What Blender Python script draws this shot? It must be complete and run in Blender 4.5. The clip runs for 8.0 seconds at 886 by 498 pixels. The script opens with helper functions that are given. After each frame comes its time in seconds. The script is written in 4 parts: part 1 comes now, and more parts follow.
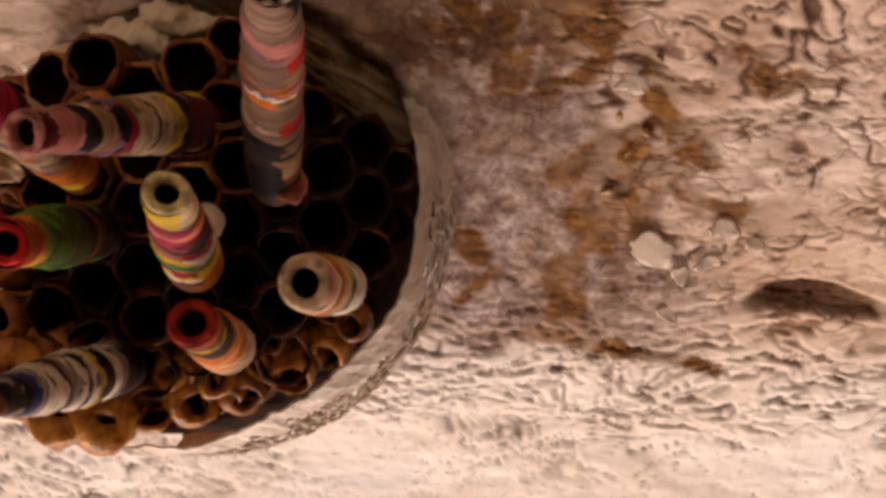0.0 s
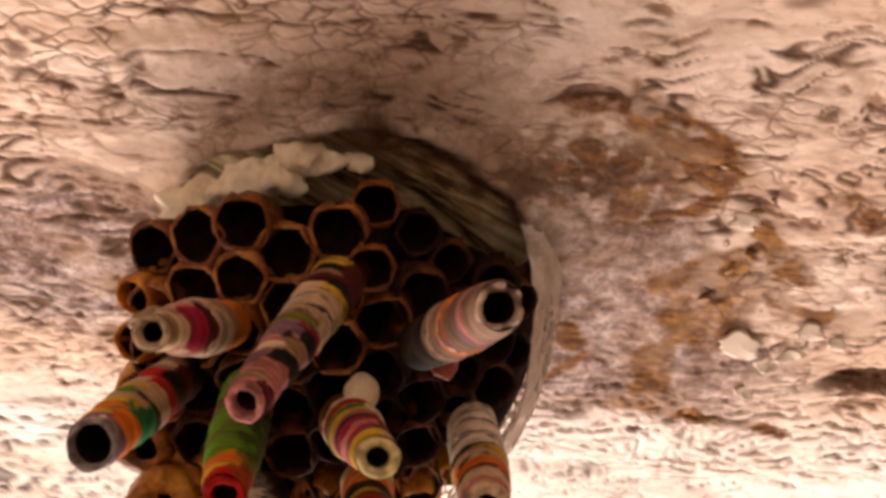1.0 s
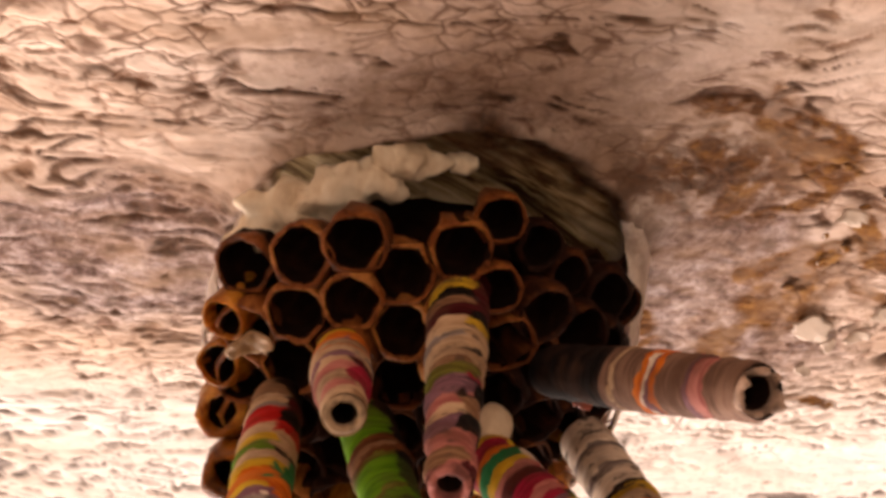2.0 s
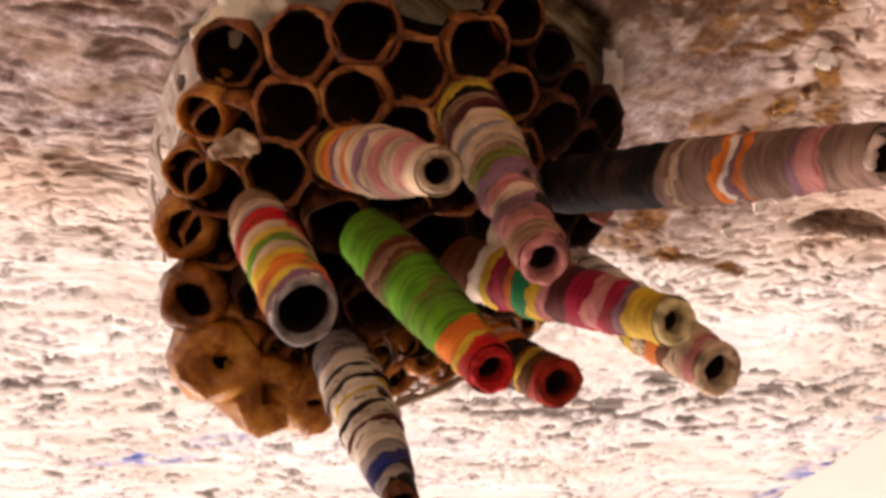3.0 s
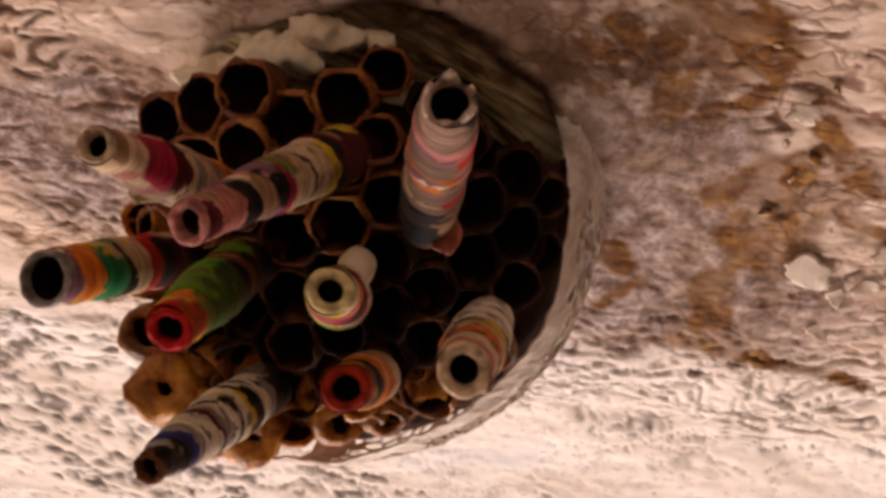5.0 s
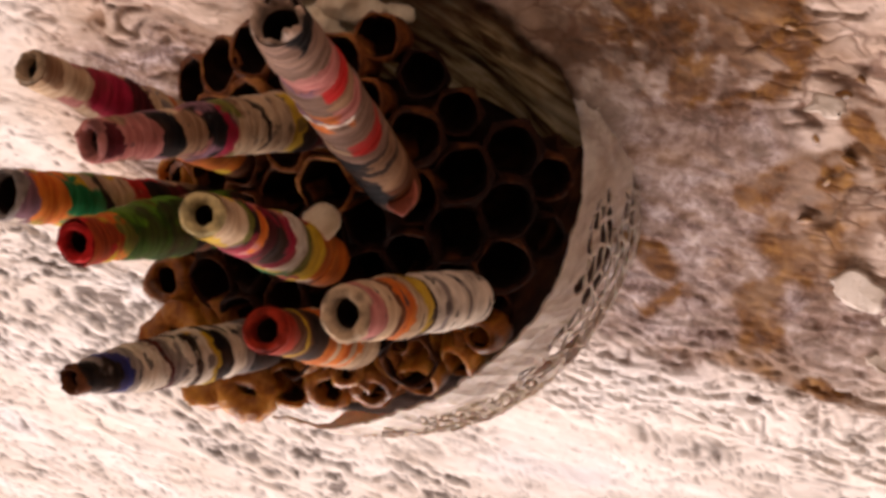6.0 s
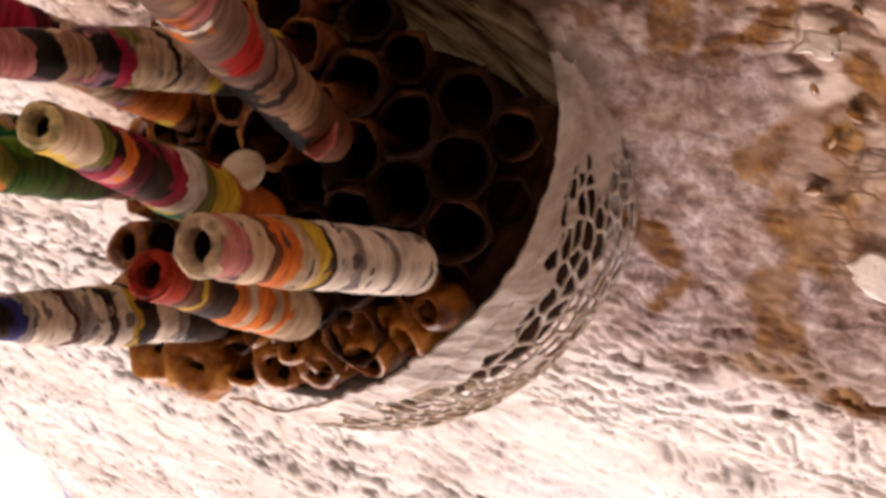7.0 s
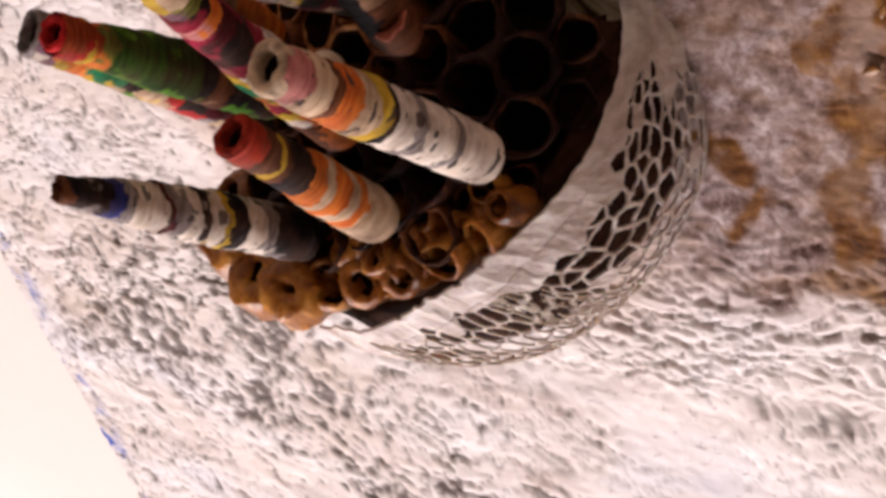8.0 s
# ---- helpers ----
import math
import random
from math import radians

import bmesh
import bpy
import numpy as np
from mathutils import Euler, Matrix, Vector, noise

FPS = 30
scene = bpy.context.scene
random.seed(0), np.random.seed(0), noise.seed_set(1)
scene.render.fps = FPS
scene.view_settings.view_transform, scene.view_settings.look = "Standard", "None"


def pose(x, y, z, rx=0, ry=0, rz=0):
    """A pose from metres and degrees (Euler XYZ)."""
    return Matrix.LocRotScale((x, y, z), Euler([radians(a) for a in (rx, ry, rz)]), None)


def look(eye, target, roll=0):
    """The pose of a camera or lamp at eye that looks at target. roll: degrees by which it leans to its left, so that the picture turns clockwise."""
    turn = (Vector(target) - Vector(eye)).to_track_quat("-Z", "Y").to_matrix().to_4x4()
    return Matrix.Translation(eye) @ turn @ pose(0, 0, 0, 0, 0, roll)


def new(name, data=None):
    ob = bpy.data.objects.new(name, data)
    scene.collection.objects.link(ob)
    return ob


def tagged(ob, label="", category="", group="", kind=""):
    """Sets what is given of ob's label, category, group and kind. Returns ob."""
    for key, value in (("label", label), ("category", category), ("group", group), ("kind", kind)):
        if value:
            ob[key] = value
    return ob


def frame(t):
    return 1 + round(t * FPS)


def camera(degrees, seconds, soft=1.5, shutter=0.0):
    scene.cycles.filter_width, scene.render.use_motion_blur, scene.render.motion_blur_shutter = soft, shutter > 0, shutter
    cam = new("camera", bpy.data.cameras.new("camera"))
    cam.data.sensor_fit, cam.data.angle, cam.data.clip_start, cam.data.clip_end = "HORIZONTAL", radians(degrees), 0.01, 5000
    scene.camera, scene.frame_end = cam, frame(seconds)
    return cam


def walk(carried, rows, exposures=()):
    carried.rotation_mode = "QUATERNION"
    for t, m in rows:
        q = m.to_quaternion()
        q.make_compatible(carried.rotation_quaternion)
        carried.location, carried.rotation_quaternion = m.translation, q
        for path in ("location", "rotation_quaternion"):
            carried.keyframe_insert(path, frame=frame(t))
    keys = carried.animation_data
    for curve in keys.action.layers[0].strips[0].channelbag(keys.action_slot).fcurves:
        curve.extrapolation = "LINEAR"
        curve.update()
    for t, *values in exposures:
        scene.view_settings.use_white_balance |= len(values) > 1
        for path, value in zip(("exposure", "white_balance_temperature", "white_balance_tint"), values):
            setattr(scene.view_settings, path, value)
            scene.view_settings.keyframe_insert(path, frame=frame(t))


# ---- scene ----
cam = camera(43.28, 8.0, soft=3.7)
# seconds, eye, target, roll
PATH = [
    (0, (0.00464, -0.00043, 1.98413), (-0.00168, 0.06398, 2.06036), 6.08),
    (0.5, (0.00199, -0.02017, 1.99487), (-0.00418, 0.05085, 2.06501), 5.27),
    (1, (-0.01674, -0.03153, 2.00414), (-0.01842, 0.04415, 2.06948), 3.78),
    (1.2, (-0.02435, -0.03255, 2.00593), (-0.02389, 0.04300, 2.07144), 2.88),
    (2.3, (-0.05084, -0.02837, 2.02444), (-0.03492, 0.05386, 2.07906), -3.66),
    (2.5, (-0.05501, -0.02159, 2.02137), (-0.03512, 0.05959, 2.07627), -4.47),
    (3, (-0.06541, -0.01102, 2.01738), (-0.03393, 0.06893, 2.06854), -8.29),
    (3.5, (-0.05532, -0.01183, 2.00835), (-0.02713, 0.06683, 2.06328), -8.50),
    (4, (-0.02962, -0.00942, 2.00230), (-0.01871, 0.06819, 2.06441), -3.48),
    (4.2, (-0.02745, -0.01322, 2.00040), (-0.02145, 0.06392, 2.06375), -0.84),
    (5.3, (0.01042, -0.01045, 1.99888), (-0.01215, 0.06095, 2.06516), 17.94),
    (5.5, (0.01711, -0.00720, 1.99887), (-0.01022, 0.06354, 2.06405), 21.23),
    (6, (0.03098, -0.00144, 2.00276), (-0.00944, 0.06517, 2.06543), 30.84),
    (6.5, (0.03924, 0.00616, 2.01230), (-0.00976, 0.07005, 2.07159), 36.70),
    (7, (0.04718, 0.01869, 2.01501), (-0.00789, 0.07803, 2.07371), 40.04),
    (7.5, (0.05259, 0.02833, 2.00847), (-0.01020, 0.07907, 2.06749), 44.37),
    (8, (0.05978, 0.04141, 1.99935), (-0.00738, 0.08392, 2.06003), 48.19),
]
EXPOSURES = [(0.0, -0.86, 7050, 16), (0.5, -0.5, 6950, 16), (1.0, -0.2, 6850, 15), (2.5, -0.15, 7000, 17), (3.0, -0.28, 6300, 14), (3.5, -0.5, 6100, 13), (4.0, -0.75, 6350, 14), (5.5, -0.72, 6700, 16), (6.0, -0.48, 6200, 14), (6.5, -0.42, 6150, 14), (7.0, -0.35, 6100, 14), (8.0, -0.62, 5650, 13)]
walk(cam, [(t, look(eye, target, roll)) for t, eye, target, roll in PATH], EXPOSURES)

# ---- light: one window, assumed and out of view, low in the far wall, under the beam ----
BEAM_Z = 2.10          # underside of the beam
X0, X1 = -0.205, 0.1135  # its two long edges
WALL_Y = 1.5
CEILING = 2.13
WIN = (-1.95, 0.40, 0.20, 1.78)  # window opening: x from, x to, z from, z to

world = bpy.data.worlds.new("sky")
scene.world = world
world.use_nodes = True
sky = world.node_tree.nodes.new("ShaderNodeTexSky")
sky.sky_type, sky.sun_disc = "NISHITA", False
sky.sun_elevation, sky.sun_rotation = radians(40), radians(20)
world.node_tree.links.new(sky.outputs[0], world.node_tree.nodes["Background"].inputs[0])
world.node_tree.nodes["Background"].inputs[1].default_value = 0.1


def window_light(name, power, colour):
    lamp = bpy.data.lights.new(name, "AREA")
    lamp.shape, lamp.size, lamp.size_y = "RECTANGLE", WIN[1] - WIN[0] - 0.06, WIN[3] - WIN[2] - 0.06
    lamp.energy, lamp.color = power, colour
    ob = new(name, lamp)
    ob.matrix_world = look(((WIN[0] + WIN[1]) / 2, WALL_Y + 0.02, (WIN[2] + WIN[3]) / 2), ((WIN[0] + WIN[1]) / 2, 0, (WIN[2] + WIN[3]) / 2))
    return ob


# lamp added in the unseen opening as the main light
window_light("assumed_window_light", 165.0, (1.0, 0.85, 0.77))


# ---- materials ----
class Mat:
    """A node material with short helpers; its Principled node is p."""

    def __init__(self, name, rough=0.7, metal=0.0, spec=0.5):
        self.m = bpy.data.materials.new(name)
        self.m.use_nodes = True
        self.t = self.m.node_tree
        self.p = self.t.nodes["Principled BSDF"]
        self.p.inputs["Roughness"].default_value = rough
        self.p.inputs["Metallic"].default_value = metal
        self.p.inputs["Specular IOR Level"].default_value = spec

    def n(self, kind, **values):
        node = self.t.nodes.new("ShaderNode" + kind)
        for key, value in values.items():
            node.inputs[key.replace("_", " ")].default_value = value
        return node

    def to(self, a, b):
        self.t.links.new(a, b)

    def coords(self, kind="Object"):
        return self.n("TexCoord").outputs[kind]

    def noise(self, where, scale, detail=4.0, stretch=(1, 1, 1), rough=0.55, distort=0.0):
        if stretch != (1, 1, 1):
            mapping = self.n("Mapping")
            mapping.inputs["Scale"].default_value = stretch
            self.to(where, mapping.inputs[0])
            where = mapping.outputs[0]
        node = self.n("TexNoise", Scale=scale, Detail=detail, Roughness=rough, Distortion=distort)
        self.to(where, node.inputs["Vector"])
        return node.outputs["Fac"]

    def ramp(self, fac, stops, kind="LINEAR"):
        node = self.n("ValToRGB")
        node.color_ramp.interpolation = kind
        while len(node.color_ramp.elements) < len(stops):
            node.color_ramp.elements.new(0.5)
        for element, (at, colour) in zip(node.color_ramp.elements, stops):
            element.position = at
            element.color = (*colour, 1) if len(colour) == 3 else colour
        self.to(fac, node.inputs[0])
        return node.outputs[0]

    def mix(self, fac, a, b, blend="MIX"):
        node = self.t.nodes.new("ShaderNodeMix")
        node.data_type, node.blend_type = "RGBA", blend
        for value, socket in ((fac, node.inputs[0]), (a, node.inputs[6]), (b, node.inputs[7])):
            if isinstance(value, (int, float)):
                socket.default_value = value
            elif isinstance(value, tuple):
                socket.default_value = (*value, 1)
            else:
                self.to(value, socket)
        return node.outputs[2]

    def math(self, op, a, b=0.0, c=0.0, clamp=False):
        node = self.t.nodes.new("ShaderNodeMath")
        node.operation, node.use_clamp = op, clamp
        for value, socket in zip((a, b, c), node.inputs):
            if isinstance(value, (int, float)):
                socket.default_value = value
            else:
                self.to(value, socket)
        return node.outputs[0]

    def attr(self, name):
        node = self.n("Attribute")
        node.attribute_name = name
        return node.outputs["Fac"]

    def colour(self, socket):
        self.to(socket, self.p.inputs["Base Color"])
        return self

    def bump(self, height, strength, distance):
        node = self.n("Bump", Strength=strength, Distance=distance)
        self.to(height, node.inputs["Height"])
        self.to(node.outputs[0], self.p.inputs["Normal"])
        return self


def plain_paint(name, colour, rough=0.85, scale=6.0):
    m = Mat(name, rough)
    w = m.coords()
    n1, n2 = m.noise(w, scale, 5), m.noise(w, scale * 18, 3)
    dark = tuple(c * 0.86 for c in colour)
    m.colour(m.mix(m.math("MULTIPLY", n2, 0.35), m.mix(n1, dark, colour), dark))
    return m.bump(n2, 0.2, 0.001).m


def beam_material():
    """Old flaking cream paint over weathered timber, stained round the nest."""
    m = Mat("flaking_paint", 0.85, 0.0, 0.14)
    w = m.coords()
    paint, stain, grey, wood, blue, knot_and_shade = (m.attr(a) for a in ("paint", "stain", "grey", "wood", "blue", "knot_and_shade"))
    big = m.noise(w, 28, 5, (1, 2.0, 1))
    mid = m.noise(w, 160, 5, (0.6, 1.5, 1), 0.6, 0.6)
    fine = m.noise(w, 1000, 5, (1, 1, 1), 0.7)
    fuzz = m.noise(w, 330, 5, (1, 1, 1), 0.7, 0.3)
    grain = m.noise(w, 420, 4, (0.22, 1.8, 1), 0.6, 0.4)
    cream = m.ramp(big, [(0.3, (0.60, 0.44, 0.33)), (0.5, (0.74, 0.60, 0.50)), (0.72, (0.82, 0.73, 0.65))])
    cream = m.mix(m.ramp(mid, [(0.42, (0, 0, 0)), (0.72, (0.55, 0.55, 0.55))]), cream, (0.52, 0.38, 0.28))
    under = m.ramp(grain, [(0.3, (0.09, 0.042, 0.022)), (0.5, (0.24, 0.135, 0.085)), (0.75, (0.42, 0.28, 0.20))])
    pale = m.attr("pale")
    under = m.mix(pale, under, m.ramp(grain, [(0.3, (0.10, 0.082, 0.072)), (0.55, (0.22, 0.185, 0.165)), (0.75, (0.36, 0.31, 0.285))]))
    white = m.ramp(big, [(0.35, (0.72, 0.65, 0.58)), (0.6, (0.83, 0.79, 0.76)), (0.75, (0.72, 0.71, 0.74))])
    cream = m.mix(m.math("MULTIPLY", pale, 0.85), cream, white)
    col = m.mix(paint, under, cream)
    greyed = m.ramp(fuzz, [(0.36, (0.060, 0.030, 0.020)), (0.47, (0.22, 0.15, 0.135)), (0.55, (0.36, 0.285, 0.275)), (0.68, (0.56, 0.475, 0.46))])
    greyed = m.mix(m.ramp(fine, [(0.40, (0.6, 0.6, 0.6)), (0.52, (0, 0, 0))]), greyed, (0.10, 0.058, 0.045))
    col = m.mix(m.math("MULTIPLY", grey, m.math("ADD", m.math("MULTIPLY", mid, 0.9), 0.45), clamp=True), col, greyed)
    brown = m.ramp(fuzz, [(0.32, (0.050, 0.016, 0.003)), (0.5, (0.135, 0.052, 0.009)), (0.7, (0.27, 0.130, 0.026))])
    col = m.mix(stain, col, brown)
    turned = m.n("Mapping")
    turned.inputs["Rotation"].default_value = (0, 0, radians(-36))
    m.to(w, turned.inputs[0])
    streak = m.noise(turned.outputs[0], 300, 4, (0.3, 1.8, 1), 0.6, 0.6)
    timber = m.ramp(streak, [(0.38, (0.10, 0.05, 0.02)), (0.5, (0.50, 0.38, 0.20)), (0.62, (0.80, 0.70, 0.46))])
    col = m.mix(wood, col, timber)
    col = m.mix(m.math("MULTIPLY", blue, m.ramp(mid, [(0.38, (0, 0, 0)), (0.50, (1, 1, 1))])), col, m.mix(m.ramp(m.noise(w, 70, 3), [(0.42, (0, 0, 0)), (0.52, (1, 1, 1))]), col, (0.09, 0.14, 0.46)))
    # dark brown for the knot, cracks, stain and the shade at the hollow's rim
    col = m.mix(knot_and_shade, col, m.ramp(fine, [(0.35, (0.022, 0.010, 0.005)), (0.65, (0.11, 0.052, 0.025))]))
    speck = m.noise(w, 520, 3, (0.8, 1.2, 1), 0.7)
    col = m.mix(m.ramp(speck, [(0.30, (0.7, 0.7, 0.7)), (0.40, (0, 0, 0))]), col, m.mix(0.65, col, (0.10, 0.055, 0.03)))
    blot = m.noise(w, 75, 5, (0.7, 1.3, 1), 0.65, 1.0)
    col = m.mix(m.math("MULTIPLY", m.ramp(blot, [(0.50, (0, 0, 0)), (0.68, (0.55, 0.55, 0.55))]), m.math("SUBTRACT", 1.0, m.math("MULTIPLY", pale, 0.75))), col, (0.30, 0.19, 0.115))
    # fine cracks between the scales of paint, in patches
    jitter = m.n("TexNoise", Scale=210, Detail=3)
    m.to(w, jitter.inputs["Vector"])
    moved = m.t.nodes.new("ShaderNodeVectorMath")
    moved.operation = "MULTIPLY_ADD"
    m.to(jitter.outputs["Color"], moved.inputs[0])
    moved.inputs[1].default_value = (0.0055, 0.0045, 0)
    m.to(w, moved.inputs[2])
    squeeze = m.n("Mapping")
    squeeze.inputs["Scale"].default_value = (0.62, 1.5, 0.0)
    m.to(moved.outputs[0], squeeze.inputs[0])
    scales = m.n("TexVoronoi", Scale=330)
    scales.feature = "DISTANCE_TO_EDGE"
    m.to(squeeze.outputs[0], scales.inputs["Vector"])
    plate = scales.outputs["Distance"]
    patch = m.ramp(m.noise(w, 95, 4, (0.8, 1.2, 1)), [(0.46, (0, 0, 0)), (0.58, (1, 1, 1))])
    patch = m.math("MULTIPLY", patch, m.math("SUBTRACT", 1.0, m.math("MAXIMUM", wood, m.math("MULTIPLY", grey, 0.85)), clamp=True))
    place = m.n("SeparateXYZ")
    m.to(w, place.inputs[0])
    near = m.math("MULTIPLY_ADD", place.outputs[0], 25.0, 2.6, clamp=True)  # cracks fade at the far end of the beam, where glare hides them
    patch = m.math("MULTIPLY", m.math("MULTIPLY", patch, near), m.math("SUBTRACT", 1.0, m.math("MULTIPLY", pale, 0.9)))
    line = m.math("MULTIPLY", m.ramp(plate, [(0.015, (1, 1, 1)), (0.075, (0, 0, 0))]), patch)
    col = m.mix(m.math("MULTIPLY", line, 0.85), col, (0.13, 0.062, 0.034))
    m.colour(col)
    rough = m.math("SUBTRACT", 0.88, m.math("MULTIPLY", stain, 0.12))
    m.to(rough, m.p.inputs["Roughness"])
    h = m.math("ADD", m.math("MULTIPLY", mid, 0.7), m.math("MULTIPLY", fine, 0.35))
    h = m.math("ADD", h, m.math("MULTIPLY", m.math("MULTIPLY", m.math("MINIMUM", plate, 0.16), 5.0), patch))
    return m.bump(h, 0.5, 0.0006).m


def nest_paper(name, dark, mid_colour, light, rough=0.55, glow=0.0, spec=0.5):
    """Chewed-fibre paper with streaks."""
    m = Mat(name, rough, 0.0, spec)
    w = m.coords()
    a, b = m.noise(w, 260, 5, (1, 1, 0.4), 0.6, 0.8), m.noise(w, 1100, 4, (1, 1, 0.5))
    r = m.n("ObjectInfo").outputs["Random"]
    fac = m.math("ADD", m.math("MULTIPLY", a, 0.75), m.math("ADD", m.math("MULTIPLY", b, 0.25), m.math("MULTIPLY", m.math("SUBTRACT", r, 0.5), 0.16)))
    m.colour(m.ramp(fac, [(0.33, dark), (0.52, mid_colour), (0.72, light)]))
    if glow:
        m.p.inputs["Subsurface Weight"].default_value = glow
        m.p.inputs["Subsurface Radius"].default_value = (0.004, 0.0018, 0.0006)
        m.p.inputs["Subsurface Scale"].default_value = 0.6
    return m.bump(m.math("ADD", a, m.math("MULTIPLY", b, 0.5)), 0.6, 0.0006).m


def tube_paper(name, length, stops, other, print_marks):
    """Wound strips of printed paper: bands along the tube, another run of colours on one side, and specks of print."""
    m = Mat(name, 0.68, 0.0, 0.08)
    w = m.coords()
    sep = m.n("SeparateXYZ")
    m.to(w, sep.inputs[0])
    wob = m.math("MULTIPLY", m.math("SUBTRACT", m.noise(w, 330, 3), 0.5), 0.0030)
    lean = m.math("ADD", m.math("MULTIPLY", sep.outputs[0], 0.28), m.math("MULTIPLY", sep.outputs[1], -0.2))
    along = m.math("DIVIDE", m.math("ADD", m.math("ADD", sep.outputs[2], wob), lean), length)
    col = m.ramp(along, stops, "CONSTANT")
    if other:
        side = m.math("ADD", m.math("MULTIPLY", sep.outputs[0], 420), m.math("MULTIPLY", m.math("SUBTRACT", m.noise(w, 300, 2), 0.5), 3.0))
        side = m.ramp(side, [(0.35, (0, 0, 0)), (0.55, (1, 1, 1))])
        col = m.mix(side, col, m.ramp(along, other, "CONSTANT"))
    wind = m.noise(w, 900, 3, (0.25, 0.25, 2.2))
    col = m.mix(m.ramp(wind, [(0.42, (0.6, 0.6, 0.6)), (0.56, (0, 0, 0))]), col, m.mix(0.8, col, col, "MULTIPLY"))
    if print_marks:
        marks = m.noise(w, 760, 3, (0.7, 0.7, 1.3), 0.5)
        col = m.mix(m.ramp(marks, [(0.60, (0, 0, 0)), (0.63, (print_marks,) * 3)]), col, (0.03, 0.028, 0.03))
    dirt = m.noise(w, 180, 4)
    col = m.mix(m.ramp(dirt, [(0.44, (0, 0, 0)), (0.68, (0.75, 0.75, 0.75))]), col, (0.07, 0.034, 0.02))
    m.colour(col)
    return m.bump(wind, 0.8, 0.0005).m


BEAM = beam_material()
SIDE = plain_paint("beam_side_paint", (0.70, 0.62, 0.54))
PLASTER = plain_paint("cream_plaster", (0.82, 0.75, 0.66))
BOARDS = plain_paint("floor_boards", (0.20, 0.14, 0.10), 0.6)
DIM = plain_paint("distemper", (0.34, 0.28, 0.23))
# one comb paper twice: a lit copy, then one darkened for shade
LIT_CELL = nest_paper("lit_comb_paper", (0.03, 0.008, 0.002), (0.17, 0.050, 0.011), (0.50, 0.22, 0.055), 0.55, 0.0, 0.15)
SHADED_CELL = nest_paper("shaded_comb_paper", (0.006, 0.002, 0.001), (0.022, 0.006, 0.002), (0.14, 0.044, 0.010), 0.75, 0.0, 0.12)
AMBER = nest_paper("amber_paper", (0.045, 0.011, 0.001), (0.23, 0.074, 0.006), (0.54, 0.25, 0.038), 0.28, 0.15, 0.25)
# near-black: the shade deep in the comb is put into this colour
DARK = nest_paper("deep_comb_shade", (0.005, 0.002, 0.001), (0.011, 0.004, 0.002), (0.028, 0.010, 0.004), 0.9, 0.0, 0.08)
# dark tone for the backing sheet, so the gauze holes look shaded
FLANK_BACKING = nest_paper("flank_backing_paper", (0.010, 0.004, 0.002), (0.030, 0.011, 0.005), (0.075, 0.028, 0.011), 0.85, 0.0, 0.1)
GAUZE = nest_paper("pale_gauze", (0.38, 0.30, 0.25), (0.60, 0.52, 0.46), (0.82, 0.76, 0.70), 0.75, 0.1)
CRUST = nest_paper("pale_crust", (0.50, 0.37, 0.23), (0.72, 0.62, 0.46), (0.82, 0.76, 0.62), 0.65)
FLAKE = plain_paint("paint_flake", (0.58, 0.48, 0.39), 0.5, 120)
# near-black, for the shade inside the open tubes
BORE_SHADE = nest_paper("tube_bore", (0.010, 0.006, 0.005), (0.025, 0.012, 0.010), (0.06, 0.03, 0.02), 0.9, 0.0, 0.05)


# ---- mesh helpers ----
def mesh_of(name, bm, material, smooth=True):
    me = bpy.data.meshes.new(name)
    bm.normal_update()
    bm.to_mesh(me)
    bm.free()
    me.materials.append(material)
    me.polygons.foreach_set("use_smooth", [smooth] * len(me.polygons))
    return me


def part(name, bm, material, parent, label="", smooth=True):
    """Links a bmesh as one mesh object under a thing or a part."""
    ob = new(name, mesh_of(name, bm, material, smooth))
    ob.parent = parent
    if label:
        ob["label"] = label
    return ob


def thing(name, bm, material, label, category, group="", kind="", smooth=True):
    return tagged(new(name, mesh_of(name, bm, material, smooth)), label, category, group, kind)


def box(bm, x0, x1, y0, y1, z0, z1):
    v = [bm.verts.new((x, y, z)) for x in (x0, x1) for y in (y0, y1) for z in (z0, z1)]
    for f in ((0, 1, 3, 2), (4, 6, 7, 5), (0, 4, 5, 1), (2, 3, 7, 6), (0, 2, 6, 4), (1, 5, 7, 3)):
        bm.faces.new([v[i] for i in f])
    return bm


def lathe(bm, profile, segs, wobble=None):
    """Rings of (radius, height) about z; a radius of 0 closes the end."""
    rings = []
    for k, (r, z) in enumerate(profile):
        if r <= 0:
            rings.append([bm.verts.new((0, 0, z))])
            continue
        ring = []
        for s in range(segs):
            a = 2 * math.pi * s / segs
            q = r * (wobble(a, k, z) if wobble else 1)
            ring.append(bm.verts.new((q * math.cos(a), q * math.sin(a), z)))
        rings.append(ring)
    for a, b in zip(rings, rings[1:]):
        for s in range(segs):
            t = (s + 1) % segs
            if len(a) == 1:
                bm.faces.new((a[0], b[t], b[s]))
            elif len(b) == 1:
                bm.faces.new((a[s], a[t], b[0]))
            else:
                bm.faces.new((a[s], a[t], b[t], b[s]))
    return bm


def blob(bm, centre, size, seed, rough=0.25, sub=3, freq=1.6):
    made = bmesh.ops.create_icosphere(bm, subdivisions=sub, radius=1)["verts"]
    for v in made:
        d = 1 + rough * noise.fractal(v.co * freq + Vector((seed * 7.3, seed * 3.1, seed)), 1.0, 2.0, 4)
        v.co = Vector(centre) + Vector((v.co.x * size[0], v.co.y * size[1], v.co.z * size[2])) * d
    return bm


